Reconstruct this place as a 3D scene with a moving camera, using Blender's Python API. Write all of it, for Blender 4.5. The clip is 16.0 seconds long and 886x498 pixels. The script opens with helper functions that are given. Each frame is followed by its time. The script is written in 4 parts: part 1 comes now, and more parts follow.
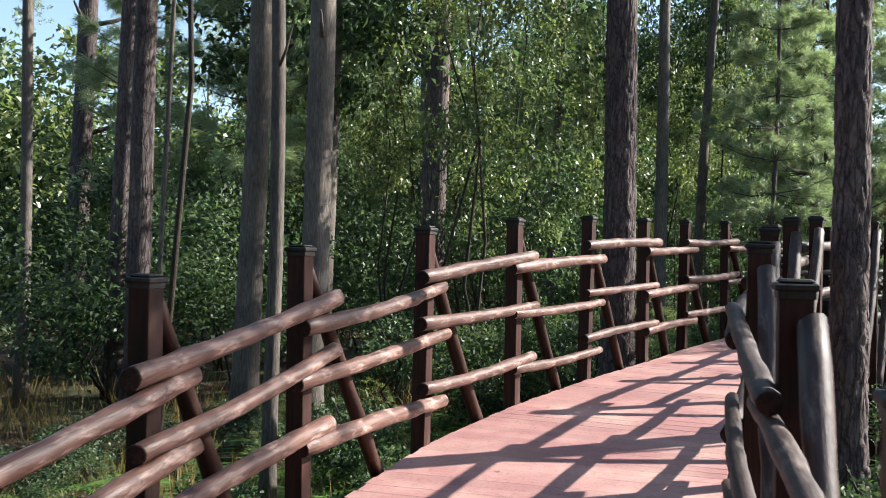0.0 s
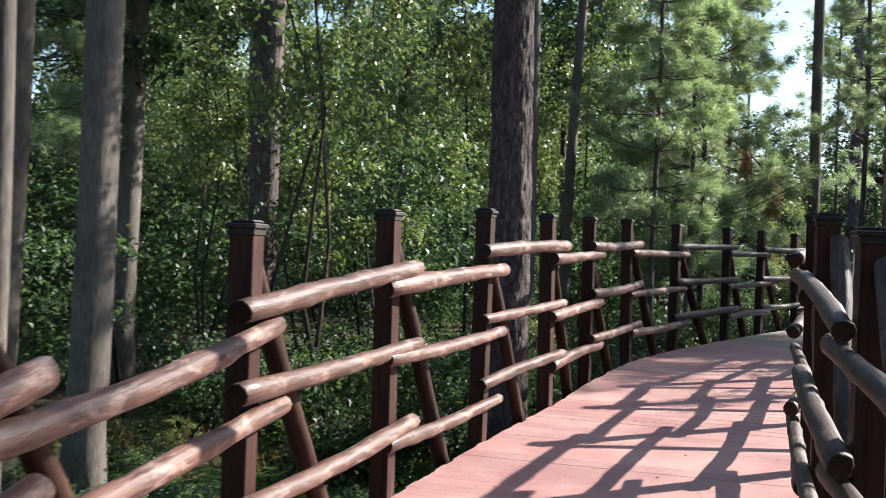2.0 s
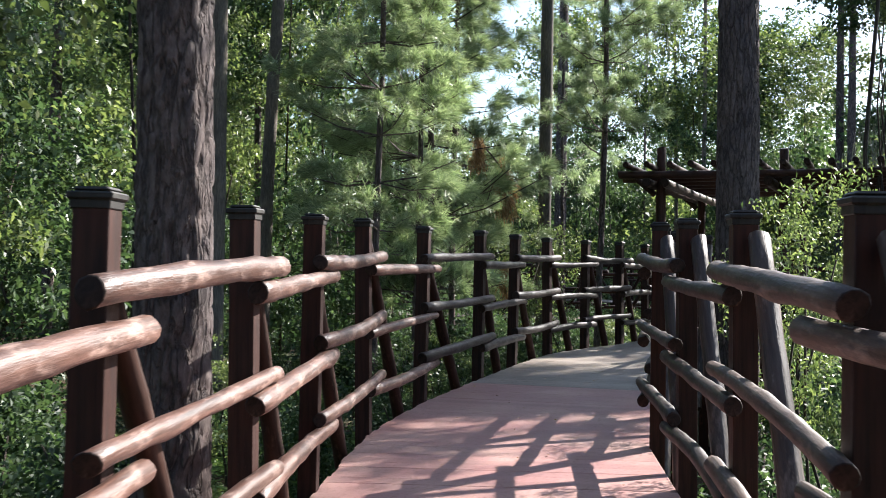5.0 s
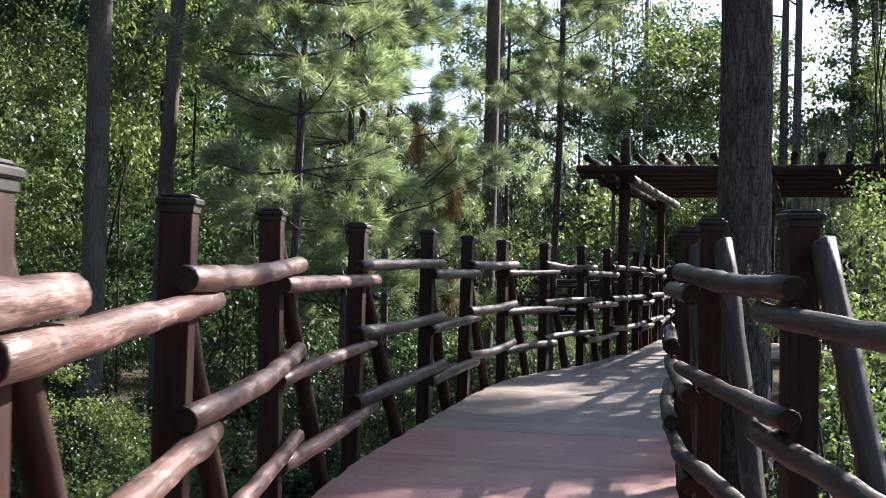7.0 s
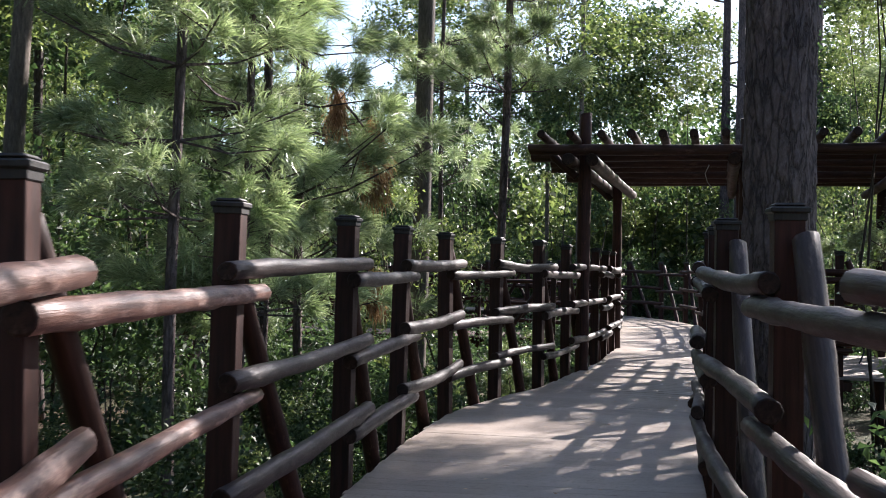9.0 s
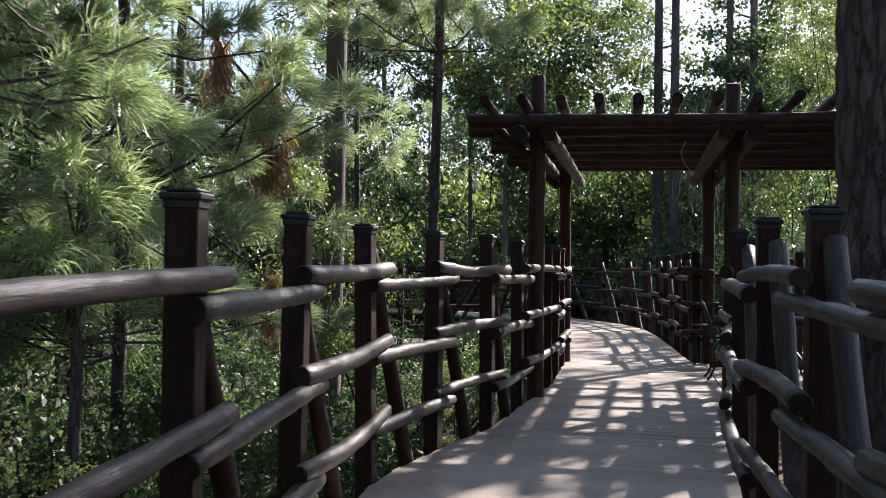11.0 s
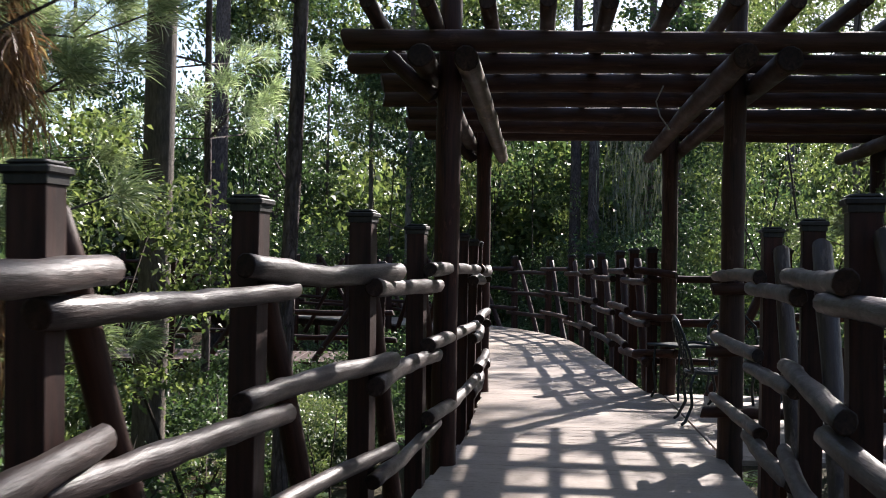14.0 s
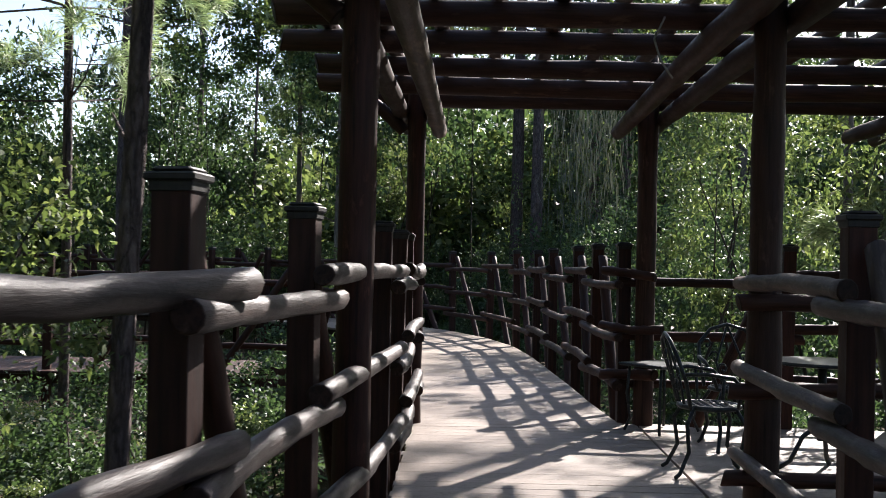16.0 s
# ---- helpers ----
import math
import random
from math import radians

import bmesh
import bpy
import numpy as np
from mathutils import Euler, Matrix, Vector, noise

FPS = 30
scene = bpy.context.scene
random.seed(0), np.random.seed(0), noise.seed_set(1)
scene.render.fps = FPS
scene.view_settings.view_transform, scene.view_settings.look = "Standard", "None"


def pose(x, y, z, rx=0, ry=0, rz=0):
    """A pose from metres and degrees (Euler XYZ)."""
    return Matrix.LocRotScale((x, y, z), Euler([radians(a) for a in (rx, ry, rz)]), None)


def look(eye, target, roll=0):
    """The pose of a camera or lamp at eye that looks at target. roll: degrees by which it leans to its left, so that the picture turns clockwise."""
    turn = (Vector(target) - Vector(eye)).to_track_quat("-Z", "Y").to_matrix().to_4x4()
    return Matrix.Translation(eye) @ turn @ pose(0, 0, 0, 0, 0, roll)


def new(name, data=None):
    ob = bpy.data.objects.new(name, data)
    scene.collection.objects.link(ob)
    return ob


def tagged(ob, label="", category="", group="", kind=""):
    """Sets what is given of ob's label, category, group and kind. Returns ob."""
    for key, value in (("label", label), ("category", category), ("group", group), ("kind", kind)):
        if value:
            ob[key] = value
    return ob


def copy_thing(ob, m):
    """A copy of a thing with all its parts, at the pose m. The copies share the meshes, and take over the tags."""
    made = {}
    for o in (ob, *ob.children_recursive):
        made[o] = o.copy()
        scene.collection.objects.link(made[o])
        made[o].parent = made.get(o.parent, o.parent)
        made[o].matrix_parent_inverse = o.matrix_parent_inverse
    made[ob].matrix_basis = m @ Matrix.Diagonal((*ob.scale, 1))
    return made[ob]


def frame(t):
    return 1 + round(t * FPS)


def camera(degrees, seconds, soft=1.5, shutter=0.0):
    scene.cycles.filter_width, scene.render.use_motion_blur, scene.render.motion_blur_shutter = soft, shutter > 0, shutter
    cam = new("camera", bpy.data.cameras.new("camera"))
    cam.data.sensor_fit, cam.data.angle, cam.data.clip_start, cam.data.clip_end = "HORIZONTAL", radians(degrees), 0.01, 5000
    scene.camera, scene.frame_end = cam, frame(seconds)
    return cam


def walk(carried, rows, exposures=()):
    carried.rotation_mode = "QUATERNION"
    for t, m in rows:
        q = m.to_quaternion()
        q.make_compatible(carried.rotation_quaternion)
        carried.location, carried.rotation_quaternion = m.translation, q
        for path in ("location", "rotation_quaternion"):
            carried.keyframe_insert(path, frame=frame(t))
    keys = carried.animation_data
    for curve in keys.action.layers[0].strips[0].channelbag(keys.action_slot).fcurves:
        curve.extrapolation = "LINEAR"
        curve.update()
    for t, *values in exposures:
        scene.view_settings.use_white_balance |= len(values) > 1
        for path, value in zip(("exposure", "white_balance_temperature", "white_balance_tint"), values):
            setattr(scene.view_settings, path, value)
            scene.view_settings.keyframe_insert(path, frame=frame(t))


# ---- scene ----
cam = camera(43.5, 16.0, soft=0.85, shutter=0.4)
PATH = [
    (0, (0.583, -4.438, 0.934), (0.343, -2.452, 0.943), 1.4),
    (0.5, (0.448, -3.64, 0.947), (0.246, -1.65, 0.957), 1.4),
    (1, (0.334, -2.845, 0.968), (0.196, -0.85, 0.978), 1.4),
    (1.5, (0.243, -2.061, 0.99), (0.195, -0.061, 0.997), 1.8),
    (2, (0.186, -1.293, 1.01), (0.249, 0.706, 1.021), 1.8),
    (2.5, (0.131, -0.56, 1.033), (0.317, 1.432, 1.048), 1.5),
    (3, (0.147, 0.148, 1.053), (0.448, 2.125, 1.072), 1.7),
    (3.5, (0.206, 0.83, 1.07), (0.618, 2.787, 1.095), 1.7),
    (4, (0.327, 1.492, 1.093), (0.826, 3.429, 1.123), 1.7),
    (4.5, (0.503, 2.124, 1.108), (1.057, 4.046, 1.144), 1.7),
    (4.7, (0.575, 2.374, 1.111), (1.149, 4.289, 1.146), 1.3),
    (6.8, (1.238, 4.88, 1.172), (1.958, 6.745, 1.211), 1.3),
    (7, (1.321, 5.129, 1.174), (2.051, 6.991, 1.214), 1.3),
    (7.5, (1.523, 5.798, 1.175), (2.291, 7.644, 1.216), 1.2),
    (8, (1.766, 6.434, 1.173), (2.562, 8.268, 1.215), 1.2),
    (8.5, (2.042, 7.056, 1.192), (2.866, 8.878, 1.232), 1.2),
    (9, (2.301, 7.656, 1.214), (3.156, 9.464, 1.251), 1.2),
    (9.2, (2.399, 7.898, 1.222), (3.272, 9.697, 1.258), 0.7),
    (11.3, (3.685, 10.529, 1.282), (4.69, 12.258, 1.313), 1.0),
    (11.5, (3.823, 10.76, 1.285), (4.84, 12.482, 1.314), 1.2),
    (12, (4.176, 11.292, 1.286), (5.215, 13.001, 1.316), 1.4),
    (12.5, (4.545, 11.771, 1.282), (5.599, 13.47, 1.315), 1.1),
    (13, (4.904, 12.264, 1.281), (5.979, 13.951, 1.315), 1.2),
    (13.5, (5.244, 12.783, 1.278), (6.347, 14.451, 1.312), 1.1),
    (14, (5.577, 13.284, 1.292), (6.709, 14.933, 1.323), 1.1),
    (14.5, (5.907, 13.767, 1.31), (7.067, 15.397, 1.337), 1.2),
    (15, (6.248, 14.241, 1.319), (7.434, 15.852, 1.345), 1.4),
    (15.5, (6.603, 14.677, 1.326), (7.809, 16.272, 1.349), 1.4),
    (16, (6.991, 15.124, 1.329), (8.215, 16.706, 1.352), 1.4),
]
EXPOSURES = [(0.0, 1.6, 6080, 10), (4.5, 1.76, 6050, 10), (8.0, 1.8, 6080, 17), (12.0, 1.68, 6200, 17), (16.0, 1.56, 6200, 15)]
walk(cam, [(t, look(eye, target, roll)) for t, eye, target, roll in PATH], EXPOSURES)

# world and sun
world = bpy.data.worlds.new("sky")
scene.world = world
world.use_nodes = True
wt = world.node_tree
sky = wt.nodes.new("ShaderNodeTexSky")
sky.sky_type = 'NISHITA'
sky.sun_disc = False
SUN_AZ, SUN_EL = 67.0, 33.0
sky.sun_elevation = radians(SUN_EL)
sky.sun_rotation = radians(SUN_AZ)
bg = wt.nodes["Background"]
wt.links.new(sky.outputs[0], bg.inputs[0])
bg.inputs[1].default_value = 0.08
sun = new("sun", bpy.data.lights.new("sun", 'SUN'))
sun.data.energy = 5.0
sun.data.angle = radians(0.6)
sun.data.color = (1.0, 0.93, 0.82)
sun_way = Vector((math.sin(radians(SUN_AZ)) * math.cos(radians(SUN_EL)), math.cos(radians(SUN_AZ)) * math.cos(radians(SUN_EL)), math.sin(radians(SUN_EL))))
sun.matrix_world = look(sun_way * 60, (0, 0, 0))


# ---- materials ----
def material(name, rough=0.6, spec=0.4):
    m = bpy.data.materials.new(name)
    m.use_nodes = True
    t = m.node_tree
    b = t.nodes["Principled BSDF"]
    b.inputs["Roughness"].default_value = rough
    b.inputs["Specular IOR Level"].default_value = spec
    return m, t, b


def node(t, kind, **values):
    n = t.nodes.new(kind)
    for k, v in values.items():
        n.inputs[k.replace("_", " ")].default_value = v
    return n


def ramp(t, src, stops):
    r = t.nodes.new("ShaderNodeValToRGB")
    e = r.color_ramp.elements
    while len(e) < len(stops):
        e.new(0.5)
    for el, (p, c) in zip(e, stops):
        el.position, el.color = p, (*c, 1)
    t.links.new(src, r.inputs[0])
    return r.outputs[0]


def blend(t, mode, fac, a, b):
    n = t.nodes.new("ShaderNodeMix")
    n.data_type, n.blend_type = 'RGBA', mode
    for slot, v in ((0, fac), (6, a), (7, b)):
        if isinstance(v, bpy.types.NodeSocket):
            t.links.new(v, n.inputs[slot])
        else:
            n.inputs[slot].default_value = v if slot == 0 else (*v, 1)
    return n.outputs[2]


def coords(t, scale, kind="Object"):
    c = t.nodes.new("ShaderNodeTexCoord")
    m = t.nodes.new("ShaderNodeMapping")
    m.inputs["Scale"].default_value = scale
    t.links.new(c.outputs[kind], m.inputs[0])
    return m.outputs[0]


def noise_tex(t, vec, scale, detail=4, rough=0.6):
    n = node(t, "ShaderNodeTexNoise", Scale=scale, Detail=detail, Roughness=rough)
    t.links.new(vec, n.inputs["Vector"])
    return n.outputs[0]


def bump(t, b, height, strength, dist):
    n = node(t, "ShaderNodeBump", Strength=strength, Distance=dist)
    t.links.new(height, n.inputs["Height"])
    t.links.new(n.outputs[0], b.inputs["Normal"])


def varied(t, colour, amount=0.35, source="object"):
    """Brightness varied from piece to piece."""
    if source == "object":
        r = t.nodes.new("ShaderNodeObjectInfo").outputs["Random"]
    else:
        r = t.nodes.new("ShaderNodeNewGeometry").outputs["Random Per Island"]
    g = node(t, "ShaderNodeMapRange", To_Min=1 - amount, To_Max=1 + amount)
    t.links.new(r, g.inputs["Value"])
    n = t.nodes.new("ShaderNodeVectorMath")
    n.operation = 'SCALE'
    t.links.new(colour, n.inputs[0])
    t.links.new(g.outputs[0], n.inputs["Scale"])
    return n.outputs[0]


def wood(name, dark, mid, worn, along=(1, 1, 0.08), rough=0.45, wear=0.62, grain=0.3, spec=0.4):
    """Stained timber: streaks and drying cracks along the local z axis, worn blotches where the stain has gone."""
    m, t, b = material(name, rough, spec)
    streak = noise_tex(t, coords(t, along), 45, 5, 0.65)
    crack = noise_tex(t, coords(t, (1, 1, 0.05)), 26, 3, 0.55)
    blot = noise_tex(t, coords(t, (1, 1, 0.35)), 9, 5, 0.7)
    tone = noise_tex(t, coords(t, (1, 1, 0.6)), 2.3, 3, 0.6)
    col = ramp(t, streak, [(0.3, dark), (0.7, mid)])
    mask = ramp(t, blot, [(wear - 0.06, (0, 0, 0)), (wear + 0.07, (1, 1, 1))])
    col = blend(t, 'MIX', mask, col, worn)
    col = blend(t, 'MULTIPLY', 0.8, col, ramp(t, crack, [(0.33, (0.32, 0.28, 0.26)), (0.42, (1, 1, 1))]))
    col = blend(t, 'MULTIPLY', 1.0, col, ramp(t, tone, [(0.35, (0.72, 0.7, 0.7)), (0.65, (1.2, 1.17, 1.14))]))
    col = varied(t, col, 0.25)
    t.links.new(col, b.inputs["Base Color"])
    t.links.new(ramp(t, blot, [(0.3, (rough - 0.08,) * 3), (0.7, (rough + 0.2,) * 3)]), b.inputs["Roughness"])
    bump(t, b, blend(t, 'MIX', 0.5, blend(t, 'MIX', 0.5, streak, crack), blot), grain, 0.014)
    return m


POST = wood("red-brown stained post", (0.017, 0.0066, 0.0048), (0.054, 0.0185, 0.012), (0.125, 0.052, 0.034), rough=0.55, wear=0.66, spec=0.25)
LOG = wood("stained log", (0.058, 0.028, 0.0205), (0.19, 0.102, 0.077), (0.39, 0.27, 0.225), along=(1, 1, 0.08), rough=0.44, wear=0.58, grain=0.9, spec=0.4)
# Weathered log with the shade of the later bays put into its colour.
SHADELOG = wood("weathered log darkened as shade", (0.018, 0.0108, 0.0092), (0.052, 0.0335, 0.029), (0.125, 0.092, 0.08), along=(1, 1, 0.1), rough=0.48, wear=0.62, grain=0.9, spec=0.4)
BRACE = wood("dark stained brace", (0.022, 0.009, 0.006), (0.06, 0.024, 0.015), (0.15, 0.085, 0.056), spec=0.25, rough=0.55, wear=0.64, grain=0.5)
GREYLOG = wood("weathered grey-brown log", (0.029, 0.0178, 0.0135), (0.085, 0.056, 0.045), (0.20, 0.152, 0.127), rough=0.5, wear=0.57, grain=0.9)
BEAM = wood("dark brown beam", (0.024, 0.011, 0.008), (0.06, 0.028, 0.019), (0.105, 0.058, 0.04), spec=0.25, rough=0.55, wear=0.64, grain=0.5)
ENDGRAIN = wood("dark soaked end grain", (0.012, 0.007, 0.005), (0.04, 0.022, 0.016), (0.075, 0.046, 0.034), along=(1, 1, 1), rough=0.7, wear=0.64, spec=0.2)
CAP = wood("black-brown cap", (0.012, 0.010, 0.009), (0.03, 0.026, 0.022), (0.07, 0.066, 0.055), rough=0.5, wear=0.66)


def board_material(name, dark, mid, worn, per="object"):
    m, t, b = material(name, 0.6, 0.35)
    g = t.nodes.new("ShaderNodeNewGeometry").outputs["Position"]
    mp = t.nodes.new("ShaderNodeMapping")
    t.links.new(g, mp.inputs[0])
    big = noise_tex(t, mp.outputs[0], 1.3, 5, 0.6)
    fine = noise_tex(t, coords(t, (3, 60, 60)), 1.6, 5, 0.7)
    speck = noise_tex(t, mp.outputs[0], 38, 3, 0.6)
    col = ramp(t, fine, [(0.25, dark), (0.7, mid)])
    mask = ramp(t, big, [(0.42, (0, 0, 0)), (0.68, (0.8, 0.8, 0.8))])
    col = blend(t, 'MIX', mask, col, worn)
    dirt = ramp(t, speck, [(0.33, (0.6, 0.55, 0.5)), (0.46, (1, 1, 1))])
    col = varied(t, blend(t, 'MULTIPLY', 0.6, col, dirt), 0.09, per)
    t.links.new(col, b.inputs["Base Color"])
    t.links.new(ramp(t, big, [(0.3, (0.5,) * 3), (0.7, (0.72,) * 3)]), b.inputs["Roughness"])
    bump(t, b, fine, 0.35, 0.003)
    return m


REDBOARD = board_material("red stained board", (0.27, 0.125, 0.115), (0.37, 0.195, 0.18), (0.46, 0.30, 0.25))
TANBOARD = board_material("weathered tan board", (0.145, 0.114, 0.094), (0.275, 0.222, 0.186), (0.36, 0.305, 0.262))
TANFAR = board_material("weathered tan boards", (0.145, 0.112, 0.086), (0.28, 0.222, 0.174), (0.365, 0.305, 0.248), "island")


def bark(name, dark, mid, light, plates=True, scale=1.0):
    m, t, b = material(name, 0.85, 0.2)
    v = coords(t, (1, 1, 0.22))
    vor = node(t, "ShaderNodeTexVoronoi", Scale=17 * scale)
    vor.feature = 'DISTANCE_TO_EDGE'
    wob = noise_tex(t, v, 14 * scale, 4)
    add = t.nodes.new("ShaderNodeVectorMath")
    add.operation = 'MULTIPLY_ADD'
    t.links.new(wob, add.inputs[0])
    add.inputs[1].default_value = (0.11, 0.11, 0.11)
    t.links.new(v, add.inputs[2])
    t.links.new(add.outputs[0], vor.inputs["Vector"])
    crack = ramp(t, vor.outputs["Distance"], [(0.0, (0, 0, 0)), (0.16, (1, 1, 1))])
    fine = noise_tex(t, coords(t, (1, 1, 0.42 if plates else 0.14)), (42 if plates else 70) * scale, 6, 0.72)
    big = noise_tex(t, coords(t, (1, 1, 0.6)), 3, 3)
    col = ramp(t, fine, [(0.28, dark), (0.52, mid), (0.78, light)])
    if plates:
        col = blend(t, 'MULTIPLY', 0.5, col, crack)
    patch = ramp(t, big, [(0.4, (0.75, 0.75, 0.78)), (0.65, (1.2, 1.15, 1.1))])
    col = varied(t, blend(t, 'MULTIPLY', 1.0, col, patch), 0.2)
    t.links.new(col, b.inputs["Base Color"])
    mixh = blend(t, 'MIX', 0.35 if plates else 0.9, crack, fine)
    bump(t, b, mixh, 0.9, 0.02 if plates else 0.012)
    return m


PINEBARK = bark("plated pine bark", (0.072, 0.054, 0.051), (0.135, 0.106, 0.099), (0.215, 0.182, 0.17))
TWIG = bark("dark twig bark", (0.02, 0.016, 0.012), (0.055, 0.045, 0.035), (0.10, 0.085, 0.068), False)
GREYBARK = bark("grey furrowed bark", (0.058, 0.049, 0.042), (0.145, 0.125, 0.106), (0.27, 0.24, 0.205), False)


def leaf(name, dark, mid, light, gloss=0.45, through_light=0.42, rough=0.42):
    m, t, b = material(name, rough, gloss)
    r = t.nodes.new("ShaderNodeNewGeometry").outputs["Random Per Island"]
    col = varied(t, ramp(t, r, [(0.0, dark), (0.55, mid), (1.0, light)]), 0.2)
    t.links.new(col, b.inputs["Base Color"])
    tr = t.nodes.new("ShaderNodeBsdfTranslucent")
    warm = blend(t, 'MULTIPLY', 1.0, col, (1.12, 1.2, 0.78))
    t.links.new(warm, tr.inputs[0])
    mix = node(t, "ShaderNodeMixShader", Fac=through_light)
    t.links.new(b.outputs[0], mix.inputs[1])
    t.links.new(tr.outputs[0], mix.inputs[2])
    t.links.new(mix.outputs[0], t.nodes["Material Output"].inputs[0])
    return m


LEAF = leaf("glossy dark green leaf", (0.034, 0.060, 0.030), (0.066, 0.108, 0.052), (0.118, 0.168, 0.08), 0.42, 0.44, 0.5)
LIGHTLEAF = leaf("yellow-green leaf", (0.06, 0.090, 0.034), (0.135, 0.176, 0.068), (0.26, 0.29, 0.125), 0.6, 0.45, 0.38)
NEEDLE = leaf("pine needle", (0.15, 0.20, 0.11), (0.30, 0.37, 0.22), (0.50, 0.55, 0.40), 0.6, 0.4, 0.36)
DEADLEAF = leaf("brown dead needle", (0.20, 0.10, 0.055), (0.38, 0.22, 0.13), (0.52, 0.34, 0.22), 0.2, 0.35)
FERNLEAF = leaf("bright green fern", (0.05, 0.10, 0.025), (0.09, 0.17, 0.04), (0.15, 0.24, 0.06), 0.35, 0.5)
MOSS = leaf("grey hanging moss", (0.09, 0.095, 0.08), (0.14, 0.145, 0.125), (0.2, 0.2, 0.175), 0.1, 0.12, 0.9)
GRASS = leaf("straw-coloured dry grass", (0.16, 0.11, 0.045), (0.27, 0.19, 0.075), (0.30, 0.26, 0.10), 0.2, 0.4, 0.6)


def ground_material():
    m, t, b = material("leaf litter", 0.9, 0.2)
    v = coords(t, (1, 1, 1))
    a = noise_tex(t, v, 0.5, 5)
    f = noise_tex(t, v, 26, 6, 0.7)
    col = ramp(t, f, [(0.3, (0.02, 0.013, 0.008)), (0.5, (0.065, 0.04, 0.024)), (0.75, (0.16, 0.105, 0.06))])
    green = ramp(t, f, [(0.3, (0.015, 0.02, 0.008)), (0.7, (0.05, 0.065, 0.022))])
    col = blend(t, 'MIX', ramp(t, a, [(0.42, (0, 0, 0)), (0.62, (1, 1, 1))]), col, green)
    t.links.new(col, b.inputs["Base Color"])
    bump(t, b, f, 1.0, 0.05)
    return m


GROUND = ground_material()
IRON, it, ib = material("black cast iron", 0.38, 0.5)
ib.inputs["Metallic"].default_value = 0.6
inz = noise_tex(it, coords(it, (1, 1, 1)), 60, 3)
it.links.new(ramp(it, inz, [(0.3, (0.014, 0.017, 0.018)), (0.75, (0.045, 0.055, 0.058))]), ib.inputs["Base Color"])
STONE, st_, sb = material("grey concrete", 0.9, 0.2)
st_.links.new(ramp(st_, noise_tex(st_, coords(st_, (1, 1, 1)), 30, 4), [(0.3, (0.2, 0.2, 0.19)), (0.7, (0.36, 0.35, 0.33))]), sb.inputs["Base Color"])


# ---- mesh helpers ----
def mesh_of(name, verts, faces, mat, smooth=False):
    me = bpy.data.meshes.new(name)
    me.from_pydata([tuple(v) for v in verts], [], [tuple(f) for f in faces])
    me.materials.append(mat)
    if smooth:
        me.polygons.foreach_set("use_smooth", [True] * len(me.polygons))
    me.update()
    return me


def part(name, me, parent, m=None, label=""):
    ob = new(name, me)
    ob.parent = parent
    if m is not None:
        ob.matrix_basis = m
    return tagged(ob, label)


def thing(name, label, category, group="", kind="", at=(0, 0, 0)):
    ob = new(name)
    ob.location = at
    ob.empty_display_size = 0.2
    return tagged(ob, label, category, group, kind)


rnd = random.Random(7)


def tube(points, radii, sides=10, wob=0.0, seed=0, round_ends=True):
    """Vertices and faces of a knobbly round timber through the points."""
    r = random.Random(seed)
    pts = [Vector(p) for p in points]
    if round_ends:
        a, b = (pts[0] - pts[1]).normalized(), (pts[-1] - pts[-2]).normalized()
        pts = [pts[0] + a * radii[0] * 0.12] + pts + [pts[-1] + b * radii[-1] * 0.12]
        radii = [radii[0] * 0.86] + list(radii) + [radii[-1] * 0.86]
    phase = r.uniform(0, 6)
    verts, faces = [], []
    n = len(pts)
    x = None
    for i, p in enumerate(pts):
        d = (pts[min(i + 1, n - 1)] - pts[max(i - 1, 0)]).normalized()
        if x is None:
            x = d.orthogonal().normalized()
        x = (x - d * x.dot(d)).normalized()
        y = d.cross(x)
        for k in range(sides):
            w = 2 * math.pi * k / sides
            q = radii[i] * (1 + wob * (math.sin(2 * w + phase) * 0.5 + r.uniform(-0.5, 0.5)))
            verts.append(p + (x * math.cos(w) + y * math.sin(w)) * q)
    for i in range(n - 1):
        for k in range(sides):
            a, b = i * sides + k, i * sides + (k + 1) % sides
            faces.append((a, b, b + sides, a + sides))
    faces.append(tuple(range(sides))[::-1])
    faces.append(tuple(range((n - 1) * sides, n * sides)))
    return verts, faces


